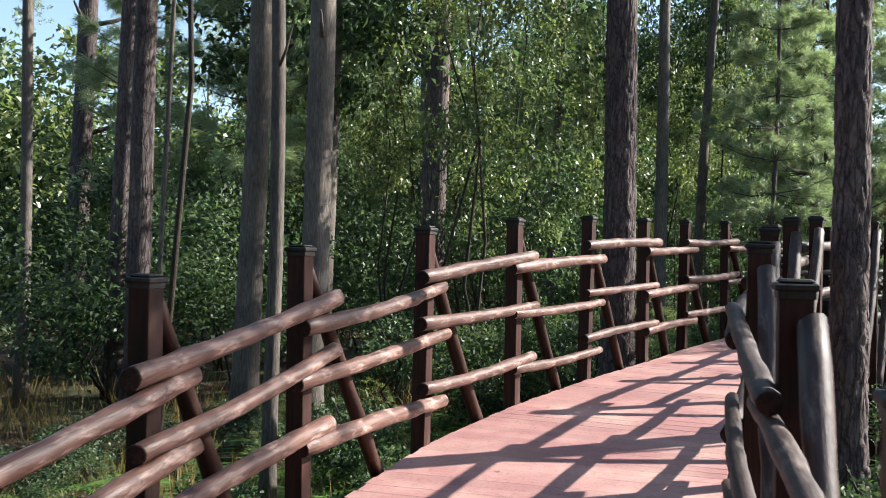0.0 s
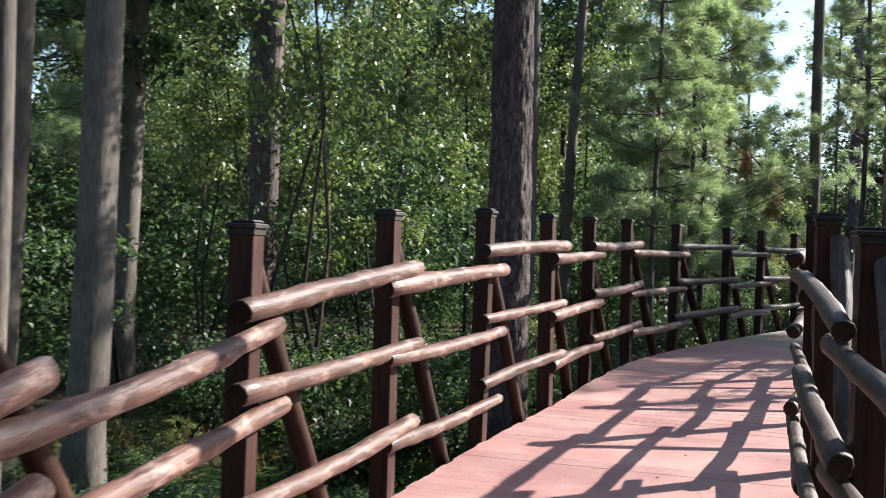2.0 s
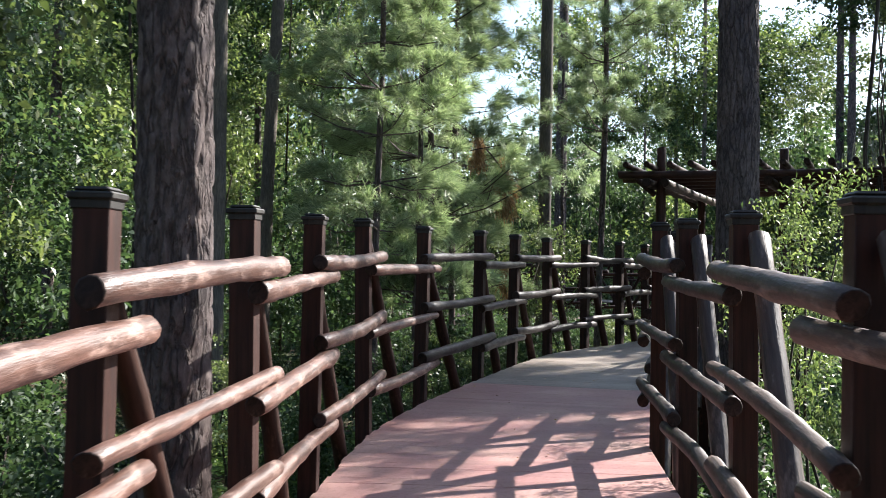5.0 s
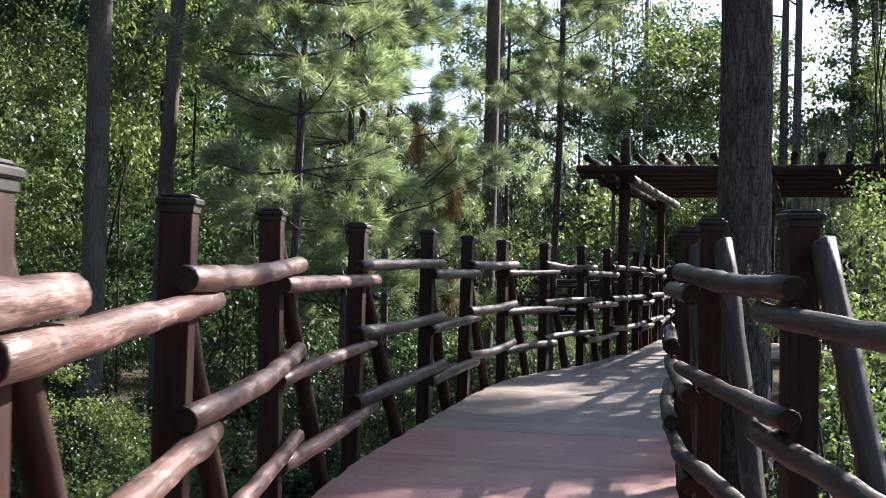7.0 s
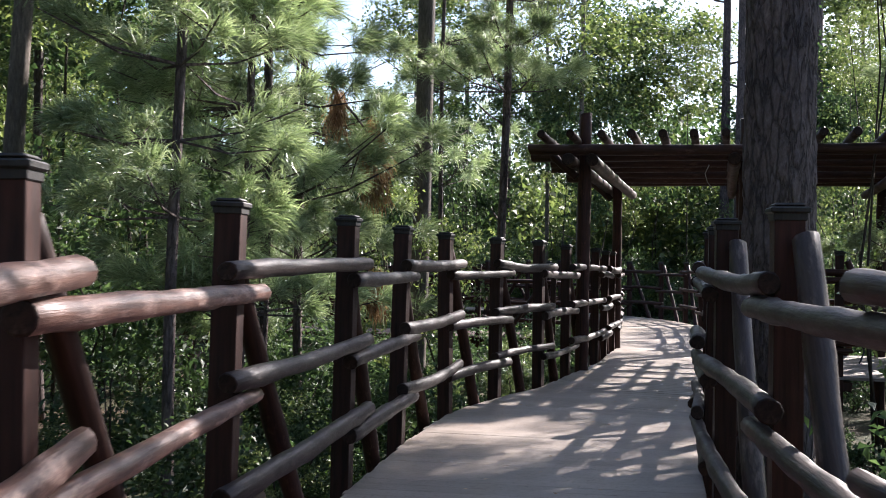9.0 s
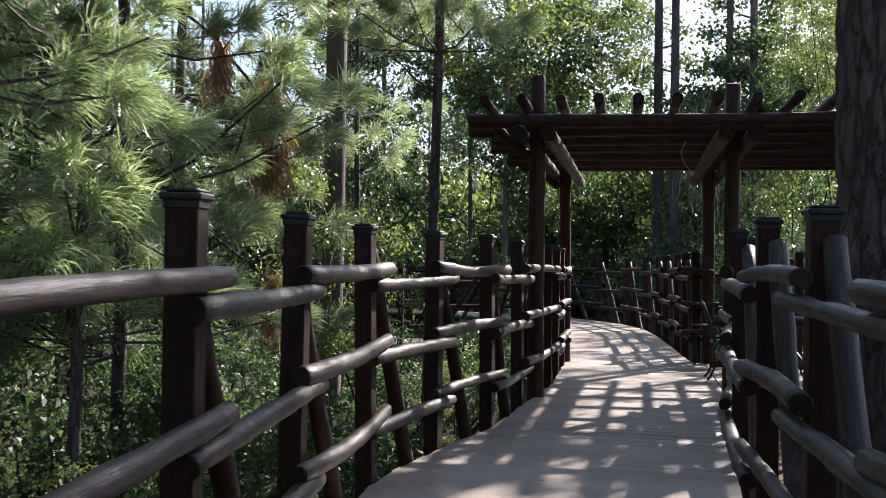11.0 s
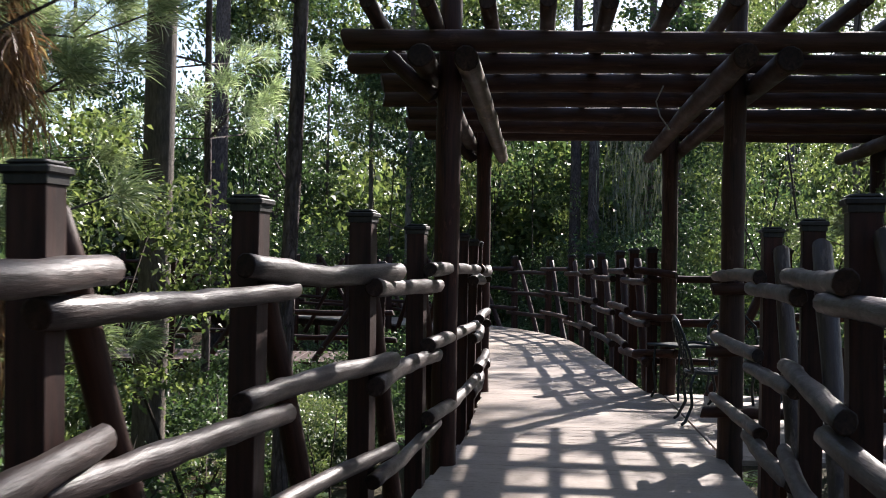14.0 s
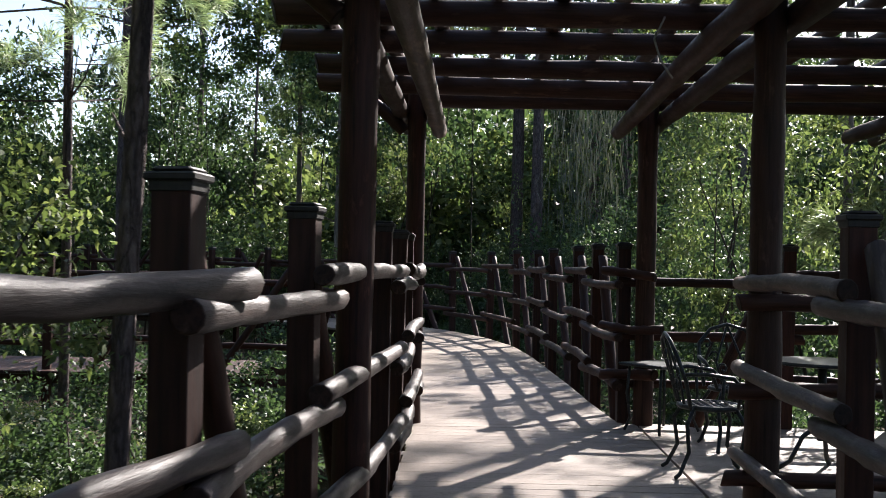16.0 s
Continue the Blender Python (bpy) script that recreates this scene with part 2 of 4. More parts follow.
def log_mesh(length, r0, r1, bend, seed, mat, sides=10, wob=0.06):
    """A round timber along its own z axis, with knots, shallow dents and saw-cut ends."""
    r = random.Random(seed)
    bx, by = r.uniform(-1, 1) * bend, r.uniform(-1, 1) * bend
    ph = r.uniform(0.3, 0.7)
    n = 14
    pts, rad = [], []
    knots = [r.uniform(0.1, 0.9) for k in range(2)]
    for i in range(n + 1):
        s = i / n
        k = math.sin(math.pi * s) * (1 if s < ph else 0.85)
        pts.append((bx * k + r.uniform(-1, 1) * bend * 0.1, by * k + r.uniform(-1, 1) * bend * 0.1, s * length))
        swell = 0.1 * sum(math.exp(-((s - q) / 0.04) ** 2) for q in knots)
        rad.append((r0 + (r1 - r0) * s) * (r.uniform(0.95, 1.05) + swell))
    verts, faces = tube(pts, rad, sides, wob, seed)
    cuts = [(r.uniform(-0.3, 0.3), r.uniform(-0.3, 0.3)) for k in range(2)]
    for k in range(2 * sides):
        for j, (cx, cy) in ((k, cuts[0]), (len(verts) - 1 - k, cuts[1])):
            verts[j].z += (verts[j].x - pts[0 if j < len(verts) / 2 else -1][0]) * cx + (verts[j].y - pts[0 if j < len(verts) / 2 else -1][1]) * cy
    me = mesh_of("log", verts, faces, mat, True)
    me.materials.append(ENDGRAIN)
    polys = list(me.polygons)
    for p in polys[:sides] + polys[-sides - 2:]:
        p.material_index = 1
    for p in polys[-2:]:
        p.use_smooth = False
    return me


def between(a, b):
    """A pose whose z axis runs from a to b."""
    a, b = Vector(a), Vector(b)
    return Matrix.Translation(a) @ (b - a).to_track_quat('Z', 'Y').to_matrix().to_4x4()


def boxes(bits):
    """Bevel-edged blocks: (x0,y0,z0,x1,y1,z1,bevel)."""
    verts, faces = [], []
    for x0, y0, z0, x1, y1, z1, e in bits:
        o = len(verts)
        for z, i in ((z0, e), (z0 + e, 0), (z1 - e, 0), (z1, e)):
            c = e * 0.6
            for px, py in ((x0 + i + c, y0 + i), (x1 - i - c, y0 + i), (x1 - i, y0 + i + c), (x1 - i, y1 - i - c), (x1 - i - c, y1 - i), (x0 + i + c, y1 - i), (x0 + i, y1 - i - c), (x0 + i, y0 + i + c)):
                verts.append((px, py, z))
        for r in range(3):
            for k in range(8):
                a, b = o + r * 8 + k, o + r * 8 + (k + 1) % 8
                faces.append((a, b, b + 8, a + 8))
        faces.append(tuple(o + k for k in range(8))[::-1])
        faces.append(tuple(o + 24 + k for k in range(8)))
    return verts, faces


# ---- plan of the boardwalk ----
LEFT = [(-2.15, -7.5), (-2.1, -6.0), (-2.0, -4.5), (-1.78, -3.0), (-1.5, -1.5), (-1.17, -0.03), (-0.85, 1.3), (-0.445, 3.05), (0.088, 4.5),
        (0.67, 5.91), (1.28, 7.3), (1.81, 8.69), (2.51, 10.34), (3.37, 11.87), (4.45, 13.45), (5.3, 14.69), (6.29, 15.99), (7.21, 16.85),
        (8.13, 17.62), (9.1, 18.66), (10.4, 20.05), (11.2, 21.05), (12.05, 22.1), (12.95, 23.4), (13.85, 24.65), (14.85, 26.1),
        (15.85, 27.5), (16.75, 28.95), (17.5, 30.5), (18.0, 32.1), (18.2, 33.7), (18.05, 35.3), (17.6, 36.9), (16.9, 38.3), (15.9, 39.6), (14.7, 40.7)]
RIGHT = [(0.75, -7.4), (0.85, -5.8), (1.0, -4.2), (1.12, -2.6), (1.25, -0.95), (1.4, 0.75), (1.7, 2.3), (2.1, 3.7), (2.554, 5.109), (3.243, 6.726), (3.8, 8.15), (4.273, 9.352),
         (4.972, 10.557), (5.853, 11.935), (6.6, 12.95), (7.38, 13.95), (8.665, 15.41), (9.853, 16.524), (10.584, 17.343)]
RIGHT_FAR = [(13.85, 21.5), (14.61, 22.57), (15.42, 23.66), (16.5, 25.16), (17.52, 26.57), (18.6, 28.2), (19.4, 29.8), (20.0, 31.6), (20.25, 33.4), (20.15, 35.2), (19.75, 36.9), (19.1, 38.6), (18.1, 40.2), (16.8, 41.6)]
HEIGHTS = [(-9, -0.86), (-4.5, -0.86), (-3.4, -0.84), (-2.0, -0.775), (-0.6, -0.665), (0.68, -0.53), (2.37, -0.385), (3.87, -0.264), (5.36, -0.19), (6.85, -0.135), (8.3, -0.1), (10.04, -0.055),
           (11.8, -0.03), (13.7, 0.0), (15.1, 0.015), (16.7, 0.03), (18, 0.035), (60, 0.035)]


def deck_z(x, y):
    s = 0.85 * y + 0.5 * x
    return float(np.interp(s, [h[0] for h in HEIGHTS], [h[1] for h in HEIGHTS]))


def spline(pts, step):
    """Points at even steps on a smooth curve through pts, with unit directions."""
    out = []
    p = [Vector(q) for q in pts]
    p = [p[0] * 2 - p[1]] + p + [p[-1] * 2 - p[-2]]
    for i in range(1, len(p) - 2):
        for k in range(200):
            s = k / 200
            a, b, c, d = p[i - 1], p[i], p[i + 1], p[i + 2]
            out.append(0.5 * ((2 * b) + (c - a) * s + (2 * a - 5 * b + 4 * c - d) * s * s + (3 * b - a - 3 * c + d) * s ** 3))
    res, acc, last = [], 0.0, out[0]
    for q, q2 in zip(out, out[1:]):
        acc += (q2 - q).length
        if acc >= step:
            acc -= step
            res.append((q2, (q2 - q).normalized()))
    return res


# ---- ground ----
def ground_z(x, y):
    return -1.25 + 0.16 * noise.noise((x * 0.16, y * 0.16, 3.1)) + 0.05 * noise.noise((x * 0.9, y * 0.9, 1.7))


gv, gf = [], []
ticks = [-700, -300, -140, -90] + [-60 + 1.25 * i for i in range(129)] + [140, 200, 350, 800]
for y in ticks:
    for x in ticks:
        gv.append((x, y, ground_z(x, y)))
w = len(ticks)
for j in range(w - 1):
    for i in range(w - 1):
        gf.append((j * w + i, j * w + i + 1, (j + 1) * w + i + 1, (j + 1) * w + i))
tagged(new("ground", mesh_of("ground", gv, gf, GROUND, True)), "forest floor of brown leaf litter and moss", "ground", kind="structure")


# ---- railings ----
POST_MESH = mesh_of("post", *boxes([(-0.051, -0.051, -1.5, 0.051, 0.051, 1.45, 0.005)]), POST)
CAP_MESH = mesh_of("cap", *boxes([(-0.056, -0.056, 1.44, 0.056, 0.056, 1.468, 0.003), (-0.065, -0.065, 1.465, 0.065, 0.065, 1.487, 0.005), (-0.053, -0.053, 1.486, 0.053, 0.053, 1.5, 0.008)]), CAP)
PAIRS = ((1.235, 1.15), (0.805, 0.722), (0.40, 0.318))


def drop(y):
    """The logs hang lower on the ramp at the start."""
    return 0.075 * min(1.0, max(0.0, (6.2 - y) / 3.5))


# heights of the three logs above the deck at both ends of each bay on the ramp, where they run unevenly
RAMP_BAYS = {4: ((0.87, 1.01), (0.60, 0.715), (0.33, 0.42)), 5: ((1.11, 1.18), (0.82, 0.89), (0.48, 0.52)), 6: ((1.086, 1.08), (0.80, 0.744), (0.44, 0.294)),
             7: ((1.183, 1.184), (0.866, 0.794), (0.42, 0.376)), 8: ((1.12, 1.12), (0.752, 0.70), (0.30, 0.27))}


def railing(label, posts, inner, lean, logs, first_up=0, seed=0, z_of=deck_z, skip=(), shade_from=99, bays=None, braces=BRACE):
    """Posts with caps, three lines of overlapping logs on the inner side and a leaning brace at each post.
    inner: +1 when the deck lies to the right of the run; lean: the way along the run that the brace goes down."""
    rail = thing("railing", label, "railing", at=(posts[0][0], posts[0][1], z_of(*posts[0])))
    o = rail.location
    r = random.Random(seed)
    n = len(posts)

    def way(i):
        a, b = Vector(posts[max(i - 1, 0)]), Vector(posts[min(i + 1, n - 1)])
        return (b - a).normalized()

    for i, (x, y) in enumerate(posts):
        d = way(i)
        z = z_of(x, y)
        turn = math.degrees(math.atan2(d.y, d.x)) + r.uniform(-2, 2)
        m = pose(x - o.x, y - o.y, z - o.z + r.uniform(-0.012, 0.012), r.uniform(-0.8, 0.8), r.uniform(-0.8, 0.8), turn)
        if i not in skip:
            post = part("post", POST_MESH, rail, m)
            part("cap", CAP_MESH, post)
        j = i + lean
        if 0 <= j < n:
            e = Vector(posts[j]) - Vector(posts[i])
            out = Vector((-d.y, d.x)) * (0.035 if inner > 0 else -0.035)
            foot = Vector(posts[i]) + e * 0.78 + out
            top = Vector(posts[i]) + e.normalized() * 0.085 + out
            a = Vector((top.x, top.y, z + 1.38)) - o
            b = Vector((foot.x, foot.y, z_of(foot.x, foot.y) - 0.35)) - o
            if i not in skip:
                part("brace", log_mesh((b - a).length, 0.043, 0.05, 0.015, seed + 50 * i + 3, braces), rail, between(a, b))
    for i in range(n - 1):
        a2, b2 = Vector(posts[i]), Vector(posts[i + 1])
        d = (b2 - a2).normalized()
        off = Vector((d.y, -d.x)) * inner * 0.092
        up = (i + first_up) % 2
        for k, pair in enumerate(PAIRS):
            h = pair[1 - up] - drop(b2.y)
            ha, hb = bays[i][k] if bays and i in bays else (h, h)
            ea, eb = r.uniform(0.14, 0.24), r.uniform(0.14, 0.24)
            a, b = a2 - d * ea + off, b2 + d * eb + off
            za, zb = z_of(*a2) + ha + r.uniform(-0.012, 0.012), z_of(*b2) + hb + r.uniform(-0.012, 0.012)
            g = (zb - za) / (b2 - a2).length
            pa, pb = Vector((a.x, a.y, za - g * ea)) - o, Vector((b.x, b.y, zb + g * eb)) - o
            r0 = r.uniform(0.037, 0.045) * (1.14 if bays and i < 9 else 1.0)
            # Later bays take the log colour darkened for the shade they lie in.
            part("rail_log", log_mesh((pb - pa).length, r0, r0 * r.uniform(0.82, 1.0), 0.028, seed + 91 * i + 7 * k, logs if i < shade_from else SHADELOG, 11, 0.1), rail, between(pa, pb))
    return rail


left_near = LEFT[:24]
railing("red-brown stained log railing with square capped posts beside the boardwalk", left_near, 1, 1, LOG, 0, 11, shade_from=13, bays=RAMP_BAYS)
railing("weathered grey-brown log railing with square capped posts beside the boardwalk", RIGHT, -1, -1, GREYLOG, 1, 23, shade_from=9, braces=GREYLOG)
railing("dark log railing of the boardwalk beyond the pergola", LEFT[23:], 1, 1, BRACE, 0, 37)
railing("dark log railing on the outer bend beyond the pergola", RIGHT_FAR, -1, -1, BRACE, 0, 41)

# ---- pergola and seating bay ----
FL = Vector((9.6, 19.1, 0.035))
U = Vector((0.637, 0.771, 0))
V = Vector((0.771, -0.637, 0))


def loc(u, v, z=0.0):
    return U * u + V * v + Vector((0, 0, z))


pergola = thing("pergola", "dark brown log pergola over the boardwalk and seating bay", "pergola", at=FL)
for i, (u, v) in enumerate(((0, 0), (4.2, 0), (0.6, 1.89), (4.45, 1.89), (0.6, 3.95), (4.45, 3.95))):
    part("post", log_mesh(4.4, 0.082, 0.075, 0.008, 300 + i, POST if i < 2 else BEAM, 12, 0.03), pergola, between(loc(u, v, -1.3), loc(u, v, 3.1)))
for i, v in enumerate((-0.135, 0.135, 1.755, 2.025, 3.815, 4.085)):
    part("beam", log_mesh(5.9, 0.075, 0.068, 0.02, 320 + i, GREYLOG if i == 1 else BEAM, 12, 0.05), pergola, between(loc(-0.55 + 0.1 * (i % 2), v, 2.50), loc(5.35, v, 2.50)))
for i in range(7):
    u = -0.32 + 0.8 * i
    part("rafter", log_mesh(5.5, 0.07, 0.062, 0.02, 340 + i, BEAM, 12, 0.05), pergola, between(loc(u, -0.62 - 0.1 * (i % 2), 2.64), loc(u, 4.75, 2.64)))
for i in range(15):
    v = -0.42 + 0.345 * i
    part("purlin", log_mesh(6.3, 0.05, 0.044, 0.02, 360 + i, BEAM, 10, 0.06), pergola, between(loc(-0.78 + rnd.uniform(-0.06, 0.06), v, 2.765), loc(5.4, v, 2.765)))
for i, (u, v) in enumerate(((0, 0), (4.2, 0))):
    part("knee_brace", log_mesh(0.4, 0.055, 0.05, 0.008, 390 + i, BEAM), pergola, between(loc(u, v - 0.1, 2.34), loc(u, v - 0.4, 2.6)))
part("wire", mesh_of("wire", *tube([loc(1.0, 1.45, 2.58), loc(1.02, 1.40, 2.47), loc(1.0, 1.43, 2.36), loc(1.03, 1.50, 2.27)], [0.006] * 4, 5), STONE), pergola)

bay = [FL.xy + (U * u + V * v).xy for u, v in ((0.6, 1.89), (0.6, 3.0), (0.6, 4.2), (1.9, 4.2), (3.2, 4.2), (4.45, 4.2), (4.45, 3.05), (4.45, 1.89))]
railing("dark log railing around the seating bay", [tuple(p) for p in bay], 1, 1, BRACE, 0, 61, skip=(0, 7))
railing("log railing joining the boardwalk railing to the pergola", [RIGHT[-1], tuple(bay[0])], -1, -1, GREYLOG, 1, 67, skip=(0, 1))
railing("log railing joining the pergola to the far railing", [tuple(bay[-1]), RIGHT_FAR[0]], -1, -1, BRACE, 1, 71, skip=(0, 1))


def curl(points, r, parent, name, label=""):
    return part(name, mesh_of(name, *tube(points, [r] * len(points), 6), IRON, True), parent, None, label)


def iron_chair():
    ch = thing("garden_chair", "black cast-iron garden chair with scrolled back on the deck", "chair", "chairs in the seating bay")
    ring = [(0.2 * math.cos(a), 0.19 * math.sin(a), 0.43) for a in [2 * math.pi * i / 20 for i in range(21)]]
    seat = curl(ring, 0.017, ch, "seat")
    for i in range(-4, 5):
        x = i * 0.045
        h = math.sqrt(max(0.0, 0.2 ** 2 - x * x)) * 0.95
        curl([(x, -h, 0.43), (x, 0, 0.425), (x, h, 0.43)], 0.011, seat, "seat_bar")
        curl([(-h, x, 0.432), (0, x, 0.427), (h, x, 0.432)], 0.011, seat, "seat_bar")
    back = curl([(-0.2, 0.16, 0.43), (-0.23, 0.2, 0.6), (-0.22, 0.25, 0.74), (-0.13, 0.28, 0.84), (0, 0.29, 0.88), (0.13, 0.28, 0.84), (0.22, 0.25, 0.74), (0.23, 0.2, 0.6), (0.2, 0.16, 0.43)], 0.014, ch, "back_frame")
    for sx in (-1, 1):
        for k in range(3):
            c = (sx * (0.05 + 0.055 * k), 0.55 + 0.09 * k)
            pts = [(c[0] + sx * (0.045 - 0.006 * i) * math.cos(i * 0.9), 0.17 + (c[1] - 0.43) * 0.27, c[1] + (0.05 - 0.006 * i) * math.sin(i * 0.9)) for i in range(8)]
            curl(pts, 0.008, back, "scroll")
        curl([(sx * 0.06, 0.17, 0.43), (sx * 0.1, 0.21, 0.6), (sx * 0.05, 0.25, 0.74), (0, 0.29, 0.87)], 0.009, back, "scroll")
        curl([(sx * 0.22, 0.22, 0.64), (sx * 0.27, 0.08, 0.65), (sx * 0.27, -0.08, 0.63), (sx * 0.24, -0.15, 0.56), (sx * 0.19, -0.13, 0.44)], 0.013, ch, "armrest")
        for sy in (-1, 1):
            curl([(sx * 0.15, sy * 0.13, 0.43), (sx * 0.2, sy * 0.18, 0.33), (sx * 0.17, sy * 0.16, 0.16), (sx * 0.2, sy * 0.22, 0.03), (sx * 0.21, sy * 0.25, 0.008)], 0.014, ch, "leg")
    return ch


def iron_table():
    tb = thing("garden_table", "round black cast-iron garden table between the chairs", "table")
    v, f = [], []
    n = 28
    for z, r in ((0.685, 0.30), (0.69, 0.335), (0.70, 0.34), (0.712, 0.335), (0.714, 0.31)):
        v += [(r * math.cos(2 * math.pi * i / n), r * math.sin(2 * math.pi * i / n), z) for i in range(n)]
    for k in range(4):
        f += [(k * n + i, k * n + (i + 1) % n, (k + 1) * n + (i + 1) % n, (k + 1) * n + i) for i in range(n)]
    f += [tuple(range(n))[::-1], tuple(range(4 * n, 5 * n))]
    part("tabletop", mesh_of("tabletop", v, f, IRON), tb)
    curl([(0, 0, 0.69), (0, 0, 0.5), (0, 0, 0.2)], 0.03, tb, "stem")
    for i in range(3):
        a = i * 2.094 + 0.4
        curl([(0.02 * math.cos(a), 0.02 * math.sin(a), 0.3), (0.12 * math.cos(a), 0.12 * math.sin(a), 0.22), (0.2 * math.cos(a), 0.2 * math.sin(a), 0.06), (0.28 * math.cos(a), 0.28 * math.sin(a), 0.012)], 0.016, tb, "leg")
    return tb


chair = iron_chair()
chair.matrix_basis = pose(12.62, 19.62, 0.035, 0, 0, 52)
copy_thing(chair, pose(13.6, 20.15, 0.035, 0, 0, -35))
copy_thing(chair, pose(14.4, 19.0, 0.035, 0, 0, -60))
table = iron_table()
table.matrix_basis = pose(13.35, 19.3, 0.035)
tb2 = thing("side_table", "low square black iron side table beside the railing", "table", at=(13.74, 20.98, 0.035))
part("tabletop", mesh_of("tabletop", *boxes([(-0.27, -0.22, 0.515, 0.27, 0.22, 0.54, 0.006)]), IRON), tb2)
for sx in (-1, 1):
    for sy in (-1, 1):
        curl([(sx * 0.2, sy * 0.16, 0.52), (sx * 0.22, sy * 0.17, 0.3), (sx * 0.2, sy * 0.15, 0.1), (sx * 0.23, sy * 0.18, 0.008)], 0.013, tb2, "leg")

# ---- a second boardwalk that joins from the side beyond the pergola ----
SIDE = [(14.3, 27.6), (13.0, 28.5), (11.7, 29.4), (10.4, 30.3), (9.1, 31.2), (7.8, 32.1)]
side = thing("side_boardwalk", "weathered side boardwalk joining beyond the pergola, boards darkened as shade", "boardwalk", kind="structure")
sv, sf = [], []
for i in range(56):
    a = boxes([(-0.07, -1.0, -0.036, 0.07, 1.0, 0.0, 0.003)])
    m = pose(14.2 - 0.1195 * i, 27.67 + 0.0827 * i + 0.9, -0.16, 0, 0, 145.3)
    sf += [tuple(w + len(sv) for w in g) for g in a[1]]
    sv += [m @ Vector(p) for p in a[0]]
# The dark beam colour on these boards stands in for shade over them.
tagged(part("boards", mesh_of("boards", sv, sf, BEAM), side), kind="stuff")
for off in (0.2, 1.7):
    part("joist", mesh_of("joist", *tube([(14.2 + 0.57 * off, 27.6 + 0.82 * off, -0.3), (7.5 + 0.57 * off, 32.2 + 0.82 * off, -0.3)], [0.08] * 2, 4), BEAM), side)
railing("dark log railing of the side boardwalk", SIDE, 1, 1, BRACE, 0, 83, z_of=lambda x, y: -0.16)

# ---- vegetation ----
gen = np.random.default_rng(5)


def quads(name, verts, mat):
    """A mesh of loose quads from an (n, 4, 3) array."""
    n = len(verts)
    me = bpy.data.meshes.new(name)
    me.vertices.add(n * 4)
    me.vertices.foreach_set("co", verts.reshape(-1).astype(np.float32))
    me.loops.add(n * 4)
    me.loops.foreach_set("vertex_index", np.arange(n * 4, dtype=np.int32))
    me.polygons.add(n)
    me.polygons.foreach_set("loop_start", np.arange(0, n * 4, 4, dtype=np.int32))
    me.materials.append(mat)
    me.update(calc_edges=True)
    return me


def unit(a):
    return a / np.maximum(np.linalg.norm(a, axis=-1, keepdims=True), 1e-6)


def leaves(centres, length, width, droop=0.2, outward=None):
    """Folded pointed leaves at the centres."""
    n = len(centres)
    d = gen.normal(size=(n, 3))
    if outward is not None:
        d = d * 0.7 + outward
    d[:, 2] -= droop
    d = unit(d)
    up = unit(gen.normal(size=(n, 3)) * 0.55 + np.array([0, 0, 1.0]))
    s = unit(np.cross(d, up))
    nrm = np.cross(s, d)
    ln = length * gen.uniform(0.6, 1.25, (n, 1))
    wd = width * gen.uniform(0.7, 1.2, (n, 1))
    base, tip = centres - d * ln * 0.5, centres + d * ln * 0.5 - np.array([0, 0, 1.0]) * ln * 0.12
    mid = centres + nrm * wd * 0.28
    return np.stack([base, mid + s * wd * 0.5, tip, mid - s * wd * 0.5], axis=1)


def clumps(count, spread, k, per, size, flat=0.7):
    """Leaf centres in k clumps inside an ellipsoid of half-axes spread, with the clumps' outward ways."""
    c = unit(gen.normal(size=(k, 3))) * (gen.uniform(0.15, 1.0, (k, 1)) ** 0.5) * np.array(spread)
    sz = gen.uniform(0.55, 1.3, (k, 1)) * size
    idx = gen.integers(0, k, count)
    off = gen.normal(size=(count, 3)) * np.array([1, 1, flat])
    pts = c[idx] + off * sz[idx] * 0.5
    out = unit(pts / np.array(spread))
    return pts, out


SHRUBS, BIGS, FARS, LIGHTS = [], [], [], []
for i in range(5):
    p, o = clumps(2300, (0.75, 0.75, 0.8), 22, 0, 0.34)
    SHRUBS.append(quads("foliage", leaves(p, 0.095, 0.048, 0.0, o * 0.5), LEAF))
for i in range(4):
    p, o = clumps(4400, (1.7, 1.7, 1.9), 46, 0, 0.48)
    BIGS.append(quads("foliage", leaves(p, 0.118, 0.06, 0.05, o * 0.4), LEAF))
for i in range(3):
    p, o = clumps(4400, (1.3, 1.3, 1.5), 40, 0, 0.27)
    LIGHTS.append(quads("foliage", leaves(p, 0.072, 0.035, 0.1, o * 0.3), LIGHTLEAF))
for i in range(5):
    p, o = clumps(5200, (2.6, 2.6, 3.0), 60, 0, 0.66)
    # Lighter leaf on some far crowns also makes up for sunlight missing there.
    FARS.append(quads("foliage", leaves(p, 0.19, 0.115, 0.05, o * 0.4), LIGHTLEAF if i in (2, 4) else LEAF))
THICKETS = []
for i in range(3):
    p, o = clumps(4600, (3.6, 3.6, 3.4), 70, 0, 1.2)
    # Two thickets in three get lighter leaves in place of sunlight.
    THICKETS.append(quads("foliage", leaves(p, 0.29, 0.18, 0.05, o * 0.4), LIGHTLEAF if i else LEAF))


